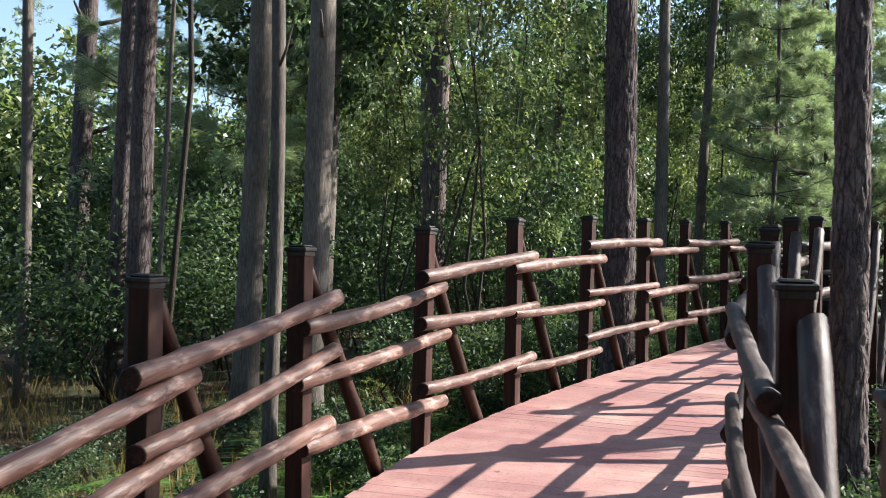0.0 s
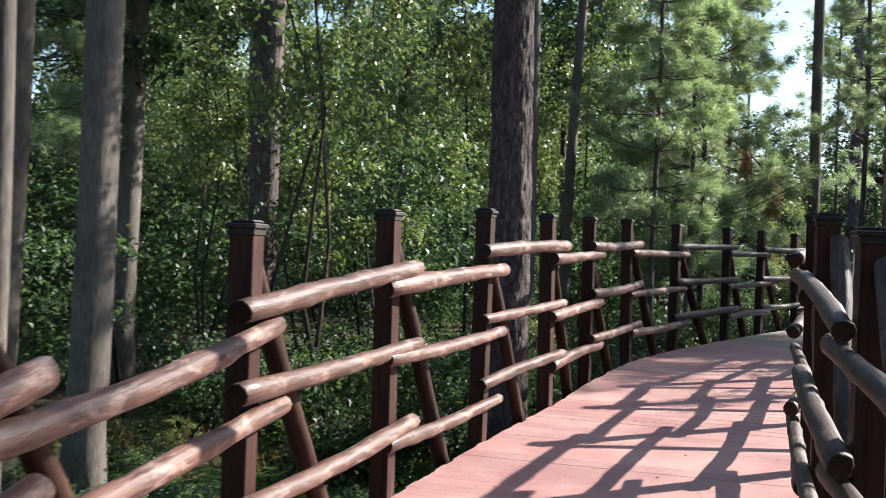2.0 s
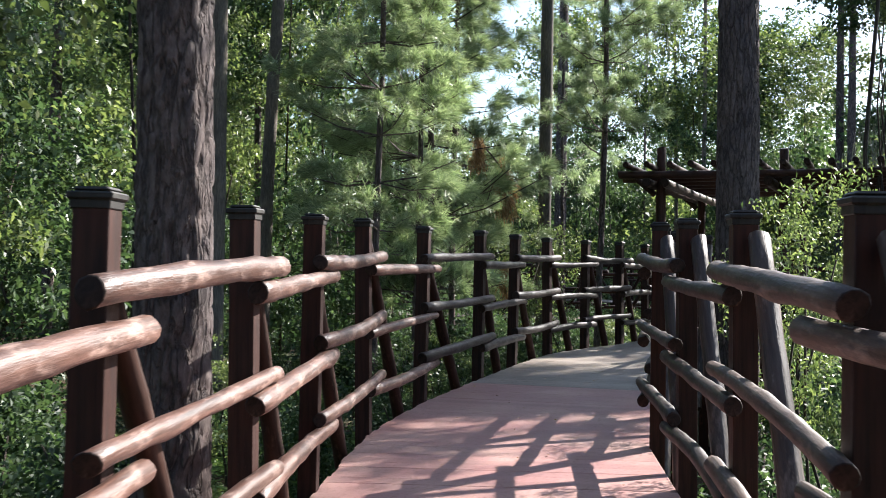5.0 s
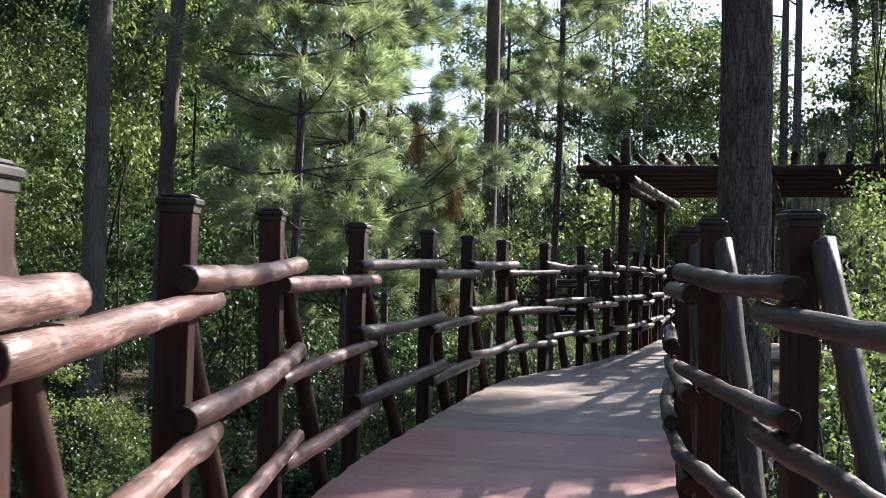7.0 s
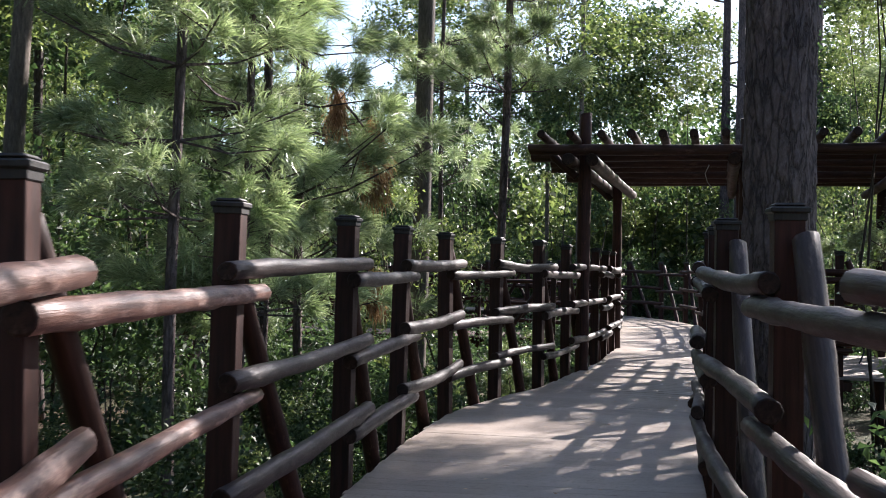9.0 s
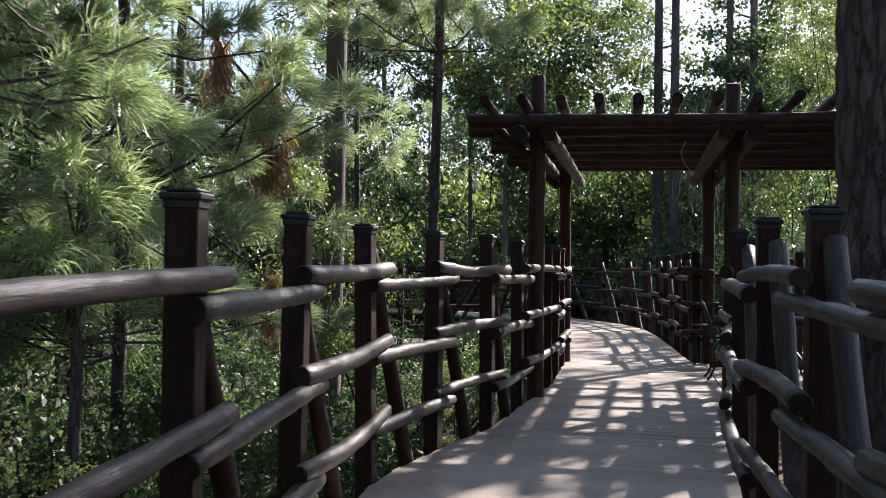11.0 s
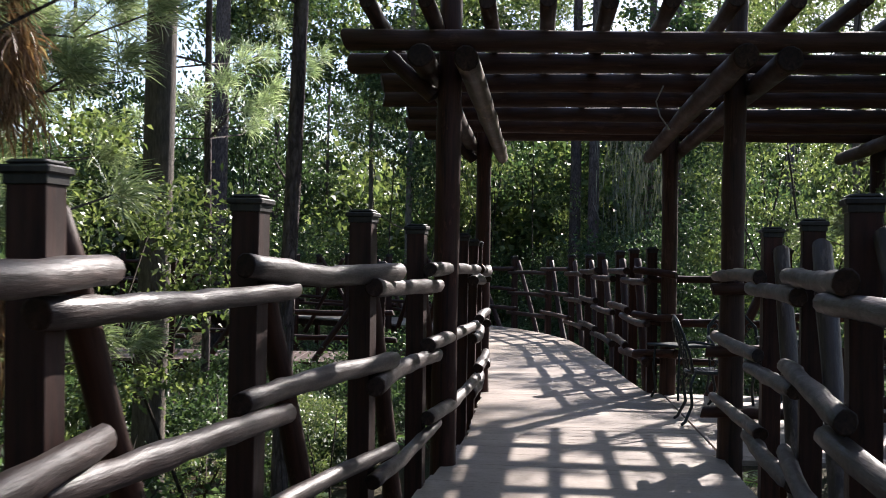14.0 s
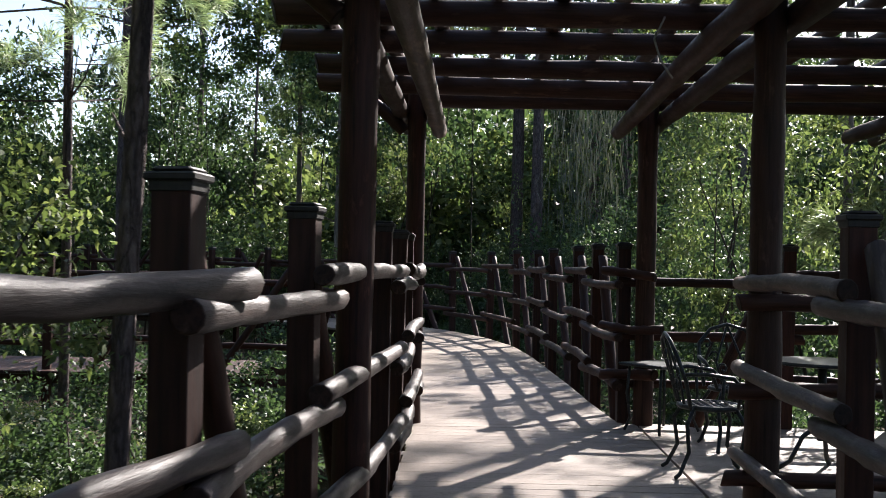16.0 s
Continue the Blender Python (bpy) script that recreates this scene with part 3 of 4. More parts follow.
def needle_quads(at, aim, n, length, thick, spread=0.8):
    """Long needles fanning from the points at, along aim, drooping at their ends."""
    k = len(at)
    idx = np.repeat(np.arange(k), n)
    d = unit(gen.normal(size=(k * n, 3)) * spread + aim[idx] * 0.9)
    d2 = unit(d + np.array([0, 0, -0.55]))
    s = unit(np.cross(d, gen.normal(size=(k * n, 3)))) * thick
    ln = length * gen.uniform(0.65, 1.15, (k * n, 1))
    b = at[idx] + gen.normal(size=(k * n, 3)) * 0.035
    m, e = b + d * ln * 0.55, b + d * ln * 0.55 + d2 * ln * 0.45
    return np.stack([b - s, m + s, e, m - s], axis=1)


def pine_crown(height, radius, tufts, per, length=0.27, thick=0.0045, mat=None, low=0.0, taper=0.75, spread=0.8):
    """Whorls of upswept boughs with side twigs, each twig ending in a tuft of needles; and the boughs."""
    at, aim, bv, bf = [], [], [], []
    rows = max(4, int(tufts / 9))

    def twig(points, radii):
        v, f = tube(points, radii, 4, 0, 0, False)
        bf.extend(tuple(q + len(bv) for q in g) for g in f)
        bv.extend(v)

    for r in range(rows):
        s = r / rows
        z = low + (height - low) * s
        reach = radius * (1 - taper * s) * rnd.uniform(0.75, 1.15)
        for k in range(5):
            a = rnd.uniform(0, 6.283)
            d = Vector((math.cos(a), math.sin(a), rnd.uniform(-0.1, 0.4)))
            side = Vector((-d.y, d.x, 0))
            root = Vector((0, 0, z))
            e = root + d * reach * rnd.uniform(0.7, 1.1)
            twig([root, root.lerp(e, 0.5) + Vector((0, 0, -0.06 * reach)), e], [0.014, 0.01, 0.006])
            for q in (1.0, 0.8, 0.62, 0.45):
                p = root.lerp(e, q) + side * rnd.choice((-1, 1)) * reach * rnd.uniform(0.06, 0.26) * (q < 1) + Vector((0, 0, rnd.uniform(-0.02, 0.12) * reach))
                if q < 1:
                    twig([root.lerp(e, q - 0.1), p], [0.006, 0.004])
                at.append(tuple(p))
                w = (d + (p - root.lerp(e, q - 0.1)).normalized()).normalized()
                aim.append((w.x, w.y, w.z + 0.3))
    return quads("needles", needle_quads(np.array(at), unit(np.array(aim)), per, length, thick, spread), mat or NEEDLE), mesh_of("boughs", bv, bf, PINEBARK)


PINES = [pine_crown(7.0, 1.75, 125, 215, 0.23, 0.0042, low=0.2, taper=0.6, spread=0.5), pine_crown(5.0, 1.45, 80, 215, 0.23, 0.0042, low=0.2, taper=0.6, spread=0.5), pine_crown(6.0, 2.2, 60, 100, 0.27, 0.0055, low=0.0, taper=0.5, spread=0.55)]
HIGH = [pine_crown(5.0, 2.9, 60, 16, 0.5, 0.03, low=0.0, taper=0.55), pine_crown(4.0, 2.4, 50, 16, 0.5, 0.03, low=0.0, taper=0.5)]


def trunk_points(x, y, r, h, lean, crook, seed):
    q = random.Random(seed)
    z0 = ground_z(x, y) - 0.1
    pts, rad = [], []
    n = 16
    ph = q.uniform(0, 6)
    for i in range(n + 1):
        s = i / n
        pts.append((lean[0] * s * h + crook * math.sin(s * 7 + ph), lean[1] * s * h + crook * math.cos(s * 5 + ph), s * h))
        flare = 1 + 0.45 * math.exp(-s * h / 0.35)
        rad.append(r * flare * (1 - 0.45 * s))
    return z0, pts, rad


def plated(pts, rad, sides, rings, seed, depth):
    """A trunk whose bark stands in tall flat plates with narrow furrows between them, finer towards the ground."""
    verts, faces = [], []
    for j in range(rings + 1):
        s = (j / rings) ** 1.7 * (len(pts) - 1)
        i = min(int(s), len(pts) - 2)
        p = Vector(pts[i]).lerp(Vector(pts[i + 1]), s - i)
        r = rad[i] + (rad[i + 1] - rad[i]) * (s - i)
        for k in range(sides):
            w = 2 * math.pi * k / sides
            d = Vector((math.cos(w), math.sin(w), 0))
            c = Vector((d.x * r * 10.5, d.y * r * 10.5, p.z * 4.6 + seed * 7.0))
            c += noise.noise_vector(c * 0.9) * 0.5
            dist, where = noise.voronoi(c)
            edge = min(1.0, (dist[1] - dist[0]) * 5.0)
            lift = noise.noise(where[0] * 3.7)
            verts.append(p + d * (r - depth * (1 - edge) + depth * 0.45 * lift + depth * 0.22 * noise.noise(c * 3.1)))
    for j in range(rings):
        for k in range(sides):
            a, b = j * sides + k, j * sides + (k + 1) % sides
            faces.append((a, b, b + sides, a + sides))
    faces.append(tuple(range(rings * sides, (rings + 1) * sides)))
    return verts, faces


def stem_tree(name, label, x, y, dia, h, lean=(0, 0), crook=0.03, mat=None, crown=None, seed=0, category="tree", group="", knots=2, scale=1.0, at_z=None, sides=14):
    """A tapered trunk, broken-off limbs and a crown."""
    z0, pts, rad = trunk_points(x, y, dia / 2, h, lean, crook, seed)
    tree = thing(name, label, category, group, at=(x, y, z0))
    v, f = plated(pts, rad, 84, 430, seed, 0.017) if sides > 16 else tube(pts, rad, sides, 0.09, seed, False)
    q = random.Random(seed + 5)
    for i in range(knots):
        s = q.uniform(0.3, 0.95)
        p = Vector(pts[int(s * 16)])
        a = q.uniform(0, 6.283)
        d = Vector((math.cos(a), math.sin(a), q.uniform(0.2, 0.7)))
        ln = q.uniform(0.5, 1.6) * (0.4 + dia)
        lv, lf = tube([p, p + d * ln * 0.5, p + d * ln + Vector((0, 0, 0.15 * ln))], [dia * 0.12, dia * 0.09, dia * 0.04], 6, 0.05, seed + i, False)
        f += [tuple(w + len(v) for w in g) for g in lf]
        v += lv
    part("trunk", mesh_of("trunk", v, f, mat or PINEBARK, True), tree)
    if crown:
        kind, boughs = crown
        top = Vector(pts[-1])
        base = top - Vector((0, 0, 4.0 * scale)) if at_z is None else Vector((lean[0] * at_z, lean[1] * at_z, at_z))
        m = Matrix.Translation(base) @ pose(0, 0, 0, 0, 0, q.uniform(0, 360)) @ Matrix.Scale(scale, 4)
        c = part("crown", kind, tree, m)
        if boughs:
            tagged(part("bough", boughs, c), kind="stuff")
    return tree


PINE_LABEL = "tall pine with grey-brown plated bark"
SLIM = "slim grey-barked tree with a bare trunk"
stem_tree("pine_tree", "stout pine with plated brown bark close behind the railing", 1.04, 8.22, 0.40, 17, (-0.004, 0.0), 0.02, PINEBARK, HIGH[0], 1, scale=0.6, knots=1, sides=22)
stem_tree("pine_tree", "stout straight pine with grey plated bark beside the boardwalk", 7.3, 13.14, 0.50, 18, (-0.008, 0.004), 0.02, PINEBARK, HIGH[1], 2, scale=0.7, knots=0, sides=22)
stem_tree("pine_tree", "dark straight pine trunk just outside the railing", 2.52, 3.82, 0.29, 15, (0.0, 0.0), 0.015, PINEBARK, HIGH[1], 3, scale=0.5, knots=0, sides=18)
for i, (x, y, dia, h, lx, ly, ck, bk) in enumerate((
        (-3.13, 7.83, 0.33, 15, 0.012, 0.0, 0.03, 1), (-2.42, 7.64, 0.33, 15, 0.03, 0.01, 0.05, 1), (-1.75, 3.95, 0.13, 12, -0.02, 0.02, 0.05, 1),
        (-3.7, 14.0, 0.37, 18, 0.01, 0, 0.03, 1), (-1.64, 12.8, 0.40, 17, 0.0, 0, 0.03, 0), (-4.78, 8.68, 0.30, 16, 0.01, 0, 0.02, 0),
        (-9.6, 17.2, 0.48, 18, 0.015, 0, 0.03, 0), (-5.97, 10.9, 0.30, 16, 0.012, 0, 0.03, 0), (-6.9, 9.8, 0.17, 14, 0.01, 0, 0.05, 1), (-3.9, 7.2, 0.06, 9, 0.005, 0, 0.03, 1),
        (3.05, 19.0, 0.20, 16, 0.03, 0.0, 0.06, 1), (2.1, 16.6, 0.27, 16, 0.0, 0, 0.02, 1), (8.73, 22.12, 0.29, 17, 0.01, 0, 0.03, 1),
        (27.7, 37.7, 0.36, 18, 0, 0, 0.03, 0), (31.9, 39.7, 0.36, 17, 0.01, 0, 0.05, 0),
        (16.78, 39.64, 0.46, 18, 0.0, 0, 0.03, 0), (18.6, 22.5, 0.13, 12, 0.01, 0, 0.04, 1), (21.0, 20.0, 0.3, 15, -0.01, 0, 0.04, 0), (24.0, 42.0, 0.22, 15, 0, 0, 0.03, 1))):
    stem_tree("pine_tree" if bk == 0 else "slim_tree", PINE_LABEL if bk == 0 else SLIM, x, y, dia, h, (lx, ly), ck, (PINEBARK, GREYBARK)[bk], HIGH[i % 2], 20 + i, group="forest trees", knots=3, scale=0.5)

# young pines with soft bright needles
stem_tree("young_pine", "young pine with a thin stem and long pale green needles", 4.12, 16.45, 0.10, 8.0, (0.004, 0), 0.03, PINEBARK, PINES[1], 61, scale=1.0, at_z=2.7, knots=0)
stem_tree("young_pine", "bushy young pine thick with bright green needles", 5.55, 18.9, 0.12, 9.0, (0, 0), 0.03, PINEBARK, PINES[0], 62, scale=1.15, at_z=1.7, knots=0)
stem_tree("young_pine", "bushy young pine thick with bright green needles", 6.6, 20.9, 0.12, 9.0, (0, 0), 0.03, PINEBARK, PINES[0], 63, scale=1.05, at_z=1.9, knots=0)
stem_tree("young_pine", "tall young pine with an airy crown beside the pergola", 8.98, 20.1, 0.12, 10.0, (0.012, 0.004), 0.04, PINEBARK, PINES[1], 68, scale=1.0, at_z=4.6, knots=3)
stem_tree("young_pine", "bushy young pine thick with bright green needles", 5.0, 17.6, 0.09, 8.0, (0, 0), 0.03, PINEBARK, PINES[1], 69, scale=1.05, at_z=1.9, knots=0)
stem_tree("young_pine", "young pine with drooping needles behind the railing", -4.9, 13.5, 0.10, 8.0, (0, 0), 0.03, PINEBARK, PINES[1], 64, scale=1.1, at_z=3.2, knots=0)
stem_tree("young_pine", "young pine with drooping needles behind the railing", -7.5, 15.5, 0.10, 8.0, (0, 0), 0.03, PINEBARK, PINES[1], 65, scale=1.2, at_z=2.8, knots=0)
stem_tree("young_pine", "young pine leaning over the seating bay", 15.6, 19.3, 0.10, 8.0, (0, 0), 0.03, PINEBARK, PINES[1], 66, scale=1.1, at_z=2.6, knots=0)
stem_tree("young_pine", "young pine with needles by the boardwalk", 10.2, 24.5, 0.10, 9.0, (0, 0), 0.03, PINEBARK, PINES[2], 67, scale=0.8, at_z=4.0, knots=0)
def dead_bough(x, y, z, size, n, seed):
    """A broken bough that hangs down, thick with brown needles, on its own bare twig."""
    p = gen.normal(size=(n, 3)) * np.array([0.07, 0.07, 0.2]) * size
    p[:, :2] *= (0.75 - p[:, 2:] / size)
    dead = thing("dead_bough", "hanging bough of orange-brown dead pine needles", "branch", "dead boughs", at=(x, y, z))
    part("needles", quads("needles", needle_quads(p, np.tile([[0.1, 0, -1.0]], (n, 1)), 34, 0.24 * size, 0.006, 0.4), DEADLEAF), dead)
    part("twig", mesh_of("twig", *tube([(0, 0, -0.35 * size), (0.02, 0.02, 0.2 * size), (-0.2, 0.1, 0.5 * size), (-0.5, 0.1, 0.8 * size)], [0.008, 0.012, 0.014, 0.016], 5), PINEBARK), dead)


dead_bough(6.93, 19.3, 2.42, 1.0, 60, 1)
dead_bough(6.35, 19.0, 3.0, 0.6, 26, 2)
dead_bough(6.9, 19.1, 0.95, 0.7, 26, 3)


def bush(label, x, y, mesh, scale, z, name="shrub", group="understory shrubs", stems=3, squash=1.0, seed=0):
    """Foliage on a few thin stems that rise from the ground."""
    q = random.Random(seed)
    g = ground_z(x, y) - 0.05
    b = thing(name, label, "shrub" if name == "shrub" else "tree", group, at=(x, y, g))
    top = z - g
    for i in range(stems):
        e = Vector((q.gauss(0, 0.35), q.gauss(0, 0.35), 0.5)) * scale
        a, c = tube([(q.gauss(0, 0.08), q.gauss(0, 0.08), 0), (e.x * 0.9, e.y * 0.4, top * 0.35), (e.x * 0.2, e.y * 1.2, top * 0.7), (e.x * 1.3, e.y, top + e.z)], [0.02 * scale + 0.008, 0.015 * scale + 0.006, 0.01 * scale + 0.004, 0.006], 5, 0.05, seed + i, False)
        part("stem", mesh_of("stem", a, c, TWIG, True), b)
    part("foliage", mesh, b, Matrix.Translation((0, 0, top)) @ pose(0, 0, 0, q.uniform(-15, 15), q.uniform(-15, 15), q.uniform(0, 360)) @ Matrix.Diagonal((scale, scale, scale * squash, 1)))
    return b


bush("small broadleaf tree with sunlit yellow-green leaves", -0.6, 9.6, LIGHTS[0], 1.25, 3.9, "small_tree", "", 2, 1.2, 101)
bush("small broadleaf tree with sunlit yellow-green leaves", -0.4, 11.5, LIGHTS[1], 1.0, 2.4, "small_tree", "", 1, 1.1, 102)
bush("small broadleaf tree with sunlit yellow-green leaves", -0.9, 10.6, LIGHTS[2], 1.2, 5.6, "small_tree", "", 1, 1.0, 105)
for i, (x, y, z, k) in enumerate(((-2.7, 15.2, 4.3, 1.0), (-1.2, 14.6, 5.4, 1.1), (-5.4, 14.4, 3.4, 1.2), (-3.0, 16.5, 6.5, 1.2), (2.9, 21.2, 4.2, 1.1), (4.4, 23.0, 6.2, 1.2))):
    bush("broadleaf tree with sunlit yellow-green leaves among the trunks", x, y, LIGHTS[i % 3], k, z, "small_tree", "forest trees", 1, 1.2, 130 + 3 * i)
bush("evergreen shrub with large glossy leaves", -0.3, 12.9, BIGS[0], 0.8, 1.7, "shrub", "", 4, 1.0, 103)
bush("shrub with bright yellow-green young leaves", 8.0, 20.6, LIGHTS[2], 0.8, 1.15, "shrub", "", 4, 1.1, 104)
bush("shrub with bright yellow-green young leaves", 16.2, 19.9, LIGHTS[0], 1.2, 2.0, "shrub", "", 4, 1.1, 106)
bush("broadleaf tree with bright sunlit leaves beyond the seating bay", 19.6, 24.6, LIGHTS[1], 1.2, 2.3, "small_tree", "", 2, 1.1, 109)
bush("broadleaf tree with bright sunlit leaves beyond the seating bay", 21.8, 26.4, LIGHTS[2], 1.3, 3.4, "small_tree", "", 2, 1.1, 110)
bush("shrub with bright yellow-green young leaves", 4.8, 8.35, LIGHTS[0], 0.5, 0.95, "shrub", "", 4, 1.2, 108)
bush("shrub with bright yellow-green young leaves", 6.0, 10.4, LIGHTS[1], 0.5, 1.1, "shrub", "", 4, 1.1, 107)

MID = [q + Vector((d.y, -d.x)) * 1.0 for q, d in spline(LEFT, 0.5)]


def clear(x, y):
    """Distance from the middle of the walk or the seating bay."""
    p = Vector((x, y))
    a = min((p - q).length for q in MID + [Vector((14.6 - 1.3 * k, 28.4 + 0.9 * k)) for k in range(6)])
    r = p - FL.xy
    u, v = r.dot(U.xy), r.dot(V.xy)
    b = math.hypot(max(0, -0.2 - u, u - 5.2), max(0, -0.5 - v, v - 4.6)) + 1.0
    return min(a, b)


def scatter(count, lo, hi, xr, yr, seed, gap):
    q = random.Random(seed)
    done, tries = [], 0
    while len(done) < count and tries < count * 60:
        tries += 1
        x, y = q.uniform(*xr), q.uniform(*yr)
        c = clear(x, y)
        if not lo < c < hi or any((x - a) ** 2 + (y - b) ** 2 < gap * gap for a, b in done):
            continue
        done.append((x, y))
    return done


def sunny(x, y):
    """To the sunny side of the walk, whence the light comes in low between the trees."""
    return (Vector((x, y)) - Vector((4.0, 11.0))).dot(Vector((0.85, -0.53))) > 2.0


def open_sky(x, y):
    """The gap in the canopy and the clearing behind the first bend."""
    a = math.degrees(math.atan2(x - 2.3, y - 7.6))
    b = math.degrees(math.atan2(x - 0.5, y + 4.0))
    return 19.6 < a < 22.0 or b < -17


for i, (x, y) in enumerate(scatter(105, 2.0, 6.5, (-9, 26), (1, 44), 3, 0.9)):
    s = rnd.uniform(0.55, 1.0)
    if x < 0.8 and y < 10 and i % 3:
        continue
    bush("leafy green understory shrub on the forest floor", x, y, SHRUBS[i % 5], s, -1.2 + s * rnd.uniform(0.7, 1.1), seed=1000 + i, stems=2)
for i, (x, y) in enumerate(scatter(85, 5.0, 16, (-22, 34), (6, 50), 4, 1.7)):
    s = rnd.uniform(0.75, 1.25)
    bush("tall dark evergreen shrub among the trees", x, y, BIGS[i % 4], s, -0.9 + s * rnd.uniform(1.0, 2.0), seed=2000 + i, stems=2)
for i, (x, y) in enumerate(scatter(120, 6.0, 20, (-18, 32), (13, 50), 6, 1.6)):
    s = rnd.uniform(0.9, 1.6)
    if open_sky(x, y) or (sunny(x, y) and clear(x, y) < 18 and i % 7):
        continue
    bush("broadleaf tree with a loose crown among the pines", x, y, BIGS[(i + 1) % 4] if i % 2 else LIGHTS[i % 3], s, rnd.uniform(2.5, 9.5), "small_tree", "forest trees", 1, rnd.uniform(1.0, 1.4), seed=3000 + i)
for i, (x, y) in enumerate(scatter(140, 18, 50, (-30, 52), (22, 66), 8, 2.5)):
    s = rnd.uniform(0.9, 1.5)
    low = i % 2 or open_sky(x, y) or (sunny(x, y) and clear(x, y) < 26)
    bush("distant broadleaf tree at the back of the forest", x, y, FARS[i % 5], s, rnd.uniform(0.5, 3.0) if low else rnd.uniform(3.5, 10.5), "small_tree", "distant trees", 1, rnd.uniform(0.9, 1.3), seed=4000 + i)
# Crowns added along the sun's path to dapple deck and rails with shade.
for i, (x, y, z) in enumerate(((11.0, 13.8, 5.2), (13.9, 16.2, 6.6), (12.1, 15.6, 4.9), (14.6, 17.4, 5.6), (16.6, 19.4, 5.9), (18.2, 21.6, 6.8), (20.0, 23.6, 6.0), (22.0, 26.4, 6.6), (24.6, 29.0, 6.4), (5.8, 2.3, 4.7), (5.9, 2.8, 5.1), (6.7, 3.8, 5.5), (5.0, 1.0, 4.9))):
    bush("broadleaf tree with a loose crown beyond the railing, added to cast shade", x, y, LIGHTS[i % 3], 1.05, z, "small_tree", "forest trees", 1, 0.8, seed=4500 + i)
# Denser crowns, added out of view to block sun from deck and left rail.
for i, (x, y, z, k) in enumerate(((11.3, 14.3, 5.4, 0.8), (12.6, 15.3, 5.6, 0.85), (13.4, 16.3, 6.2, 0.8), (11.0, 13.1, 6.6, 0.7), (11.6, 16.2, 5.7, 0.85), (12.5, 17.3, 5.9, 0.7))):
    bush("broadleaf tree with a dense unseen crown, added to shade the boardwalk", x, y, BIGS[i % 4], k, z, "small_tree", "forest trees", 2, 0.8, seed=4600 + i)
# Added canopy above the view, there only to cut light from the sky.
for i, (x, y, z) in enumerate(((4.4, 4.5, 8.3), (-2.9, 0.5, 8.6), (-2.7, 4.2, 9.0), (8.8, 13.0, 9.6))):
    bush("tall broadleaf tree with an unseen high crown, added to block skylight", x, y, BIGS[i % 4], 1.25, z, "small_tree", "forest trees", 1, 0.7, seed=4700 + i)
for i, (x, y, z, k) in enumerate(((24.0, 43.0, 9.5, 1.1), (33.5, 40.0, 9.5, 1.1), (38.0, 42.0, 11.0, 1.2), (20.0, 46.0, 10.5, 1.0))):
    bush("tall forest tree with an airy crown far behind", x, y, FARS[4], k, z, "small_tree", "distant trees", 1, 1.0, seed=4800 + i)
q = random.Random(78)
# Trees added behind the camera's start, never in view, to hold back skylight.
for i in range(64):
    a, far = radians(q.uniform(140, 285)), q.uniform(9, 24)
    x, y = far * math.sin(a), -8.0 + far * math.cos(a)
    if clear(x, y) < 5 or (x > -8 and y > -11) or y > -3:
        continue
    bush("tall dark evergreen tree added unseen behind the start to block skylight", x, y, FARS[i % 4], q.uniform(0.9, 1.4), q.uniform(1.0, 9.0), "small_tree", "distant trees", 1, q.uniform(1.0, 1.5), seed=7000 + i)
for i in range(60):
    a, far = radians(q.uniform(-42, 58)), q.uniform(46, 64)
    x, y = 4.0 + far * math.sin(a), 10.0 + far * math.cos(a)
    bush("dense thicket at the back of the forest, most leaves lightened as sunlit", x, y, THICKETS[i % 3], q.uniform(1.0, 1.4), q.uniform(0.0, 3.2), "thicket", "thickets", 1, q.uniform(0.9, 1.3), seed=7400 + i)
for i, (x, y) in enumerate(scatter(64, 1.65, 5.2, (-2, 13), (8.5, 27), 21, 0.7)):
    if sunny(x, y):
        continue
    s = rnd.uniform(0.45, 0.85)
    bright = i % 4 == 0
    bush("sunlit leafy shrub close behind the railing" if bright else "leafy green understory shrub on the forest floor", x, y, LIGHTS[i % 3] if bright else SHRUBS[i % 5], s * (0.55 if bright else 1.0), -1.1 + s * rnd.uniform(0.6, 1.3), seed=1500 + i, stems=2)
for i, (x, y) in enumerate(scatter(40, 1.6, 6.0, (2, 17), (0, 18), 23, 0.8)):
    if not sunny(x, y) and y > 6:
        continue
    s = rnd.uniform(0.5, 0.85)
    bush("leafy green understory shrub on the forest floor", x, y, SHRUBS[i % 5], s, -1.15 + s * rnd.uniform(0.6, 1.2), seed=1700 + i, stems=2)
q = random.Random(77)
for i in range(52):
    a, far = radians(q.uniform(-14, 47)), q.uniform(20, 42)
    x, y = 5.0 + far * math.sin(a), 13.0 + far * math.cos(a)
    if open_sky(x, y) or clear(x, y) < 7 or (a > radians(33) and far < 34):
        continue
    bush("tall forest tree with an airy crown far behind", x, y, FARS[i % 5], q.uniform(0.8, 1.25), q.uniform(4.5, 6.0) + far * q.uniform(0.02, 0.16), "small_tree", "distant trees", 1, q.uniform(0.8, 1.2), seed=5000 + i)
for i, (x, y) in enumerate(scatter(58, 8, 45, (-35, 55), (14, 70), 9, 2.5)):
    stem_tree("pine_tree" if i % 3 else "slim_tree", PINE_LABEL if i % 3 else SLIM, x, y, rnd.uniform(0.16, 0.42), rnd.uniform(13, 19), (rnd.gauss(0, 0.012), rnd.gauss(0, 0.012)), 0.04,
              PINEBARK if i % 3 else GREYBARK, HIGH[i % 2], 600 + i, group="forest trees", knots=4, sides=9, scale=0.5)

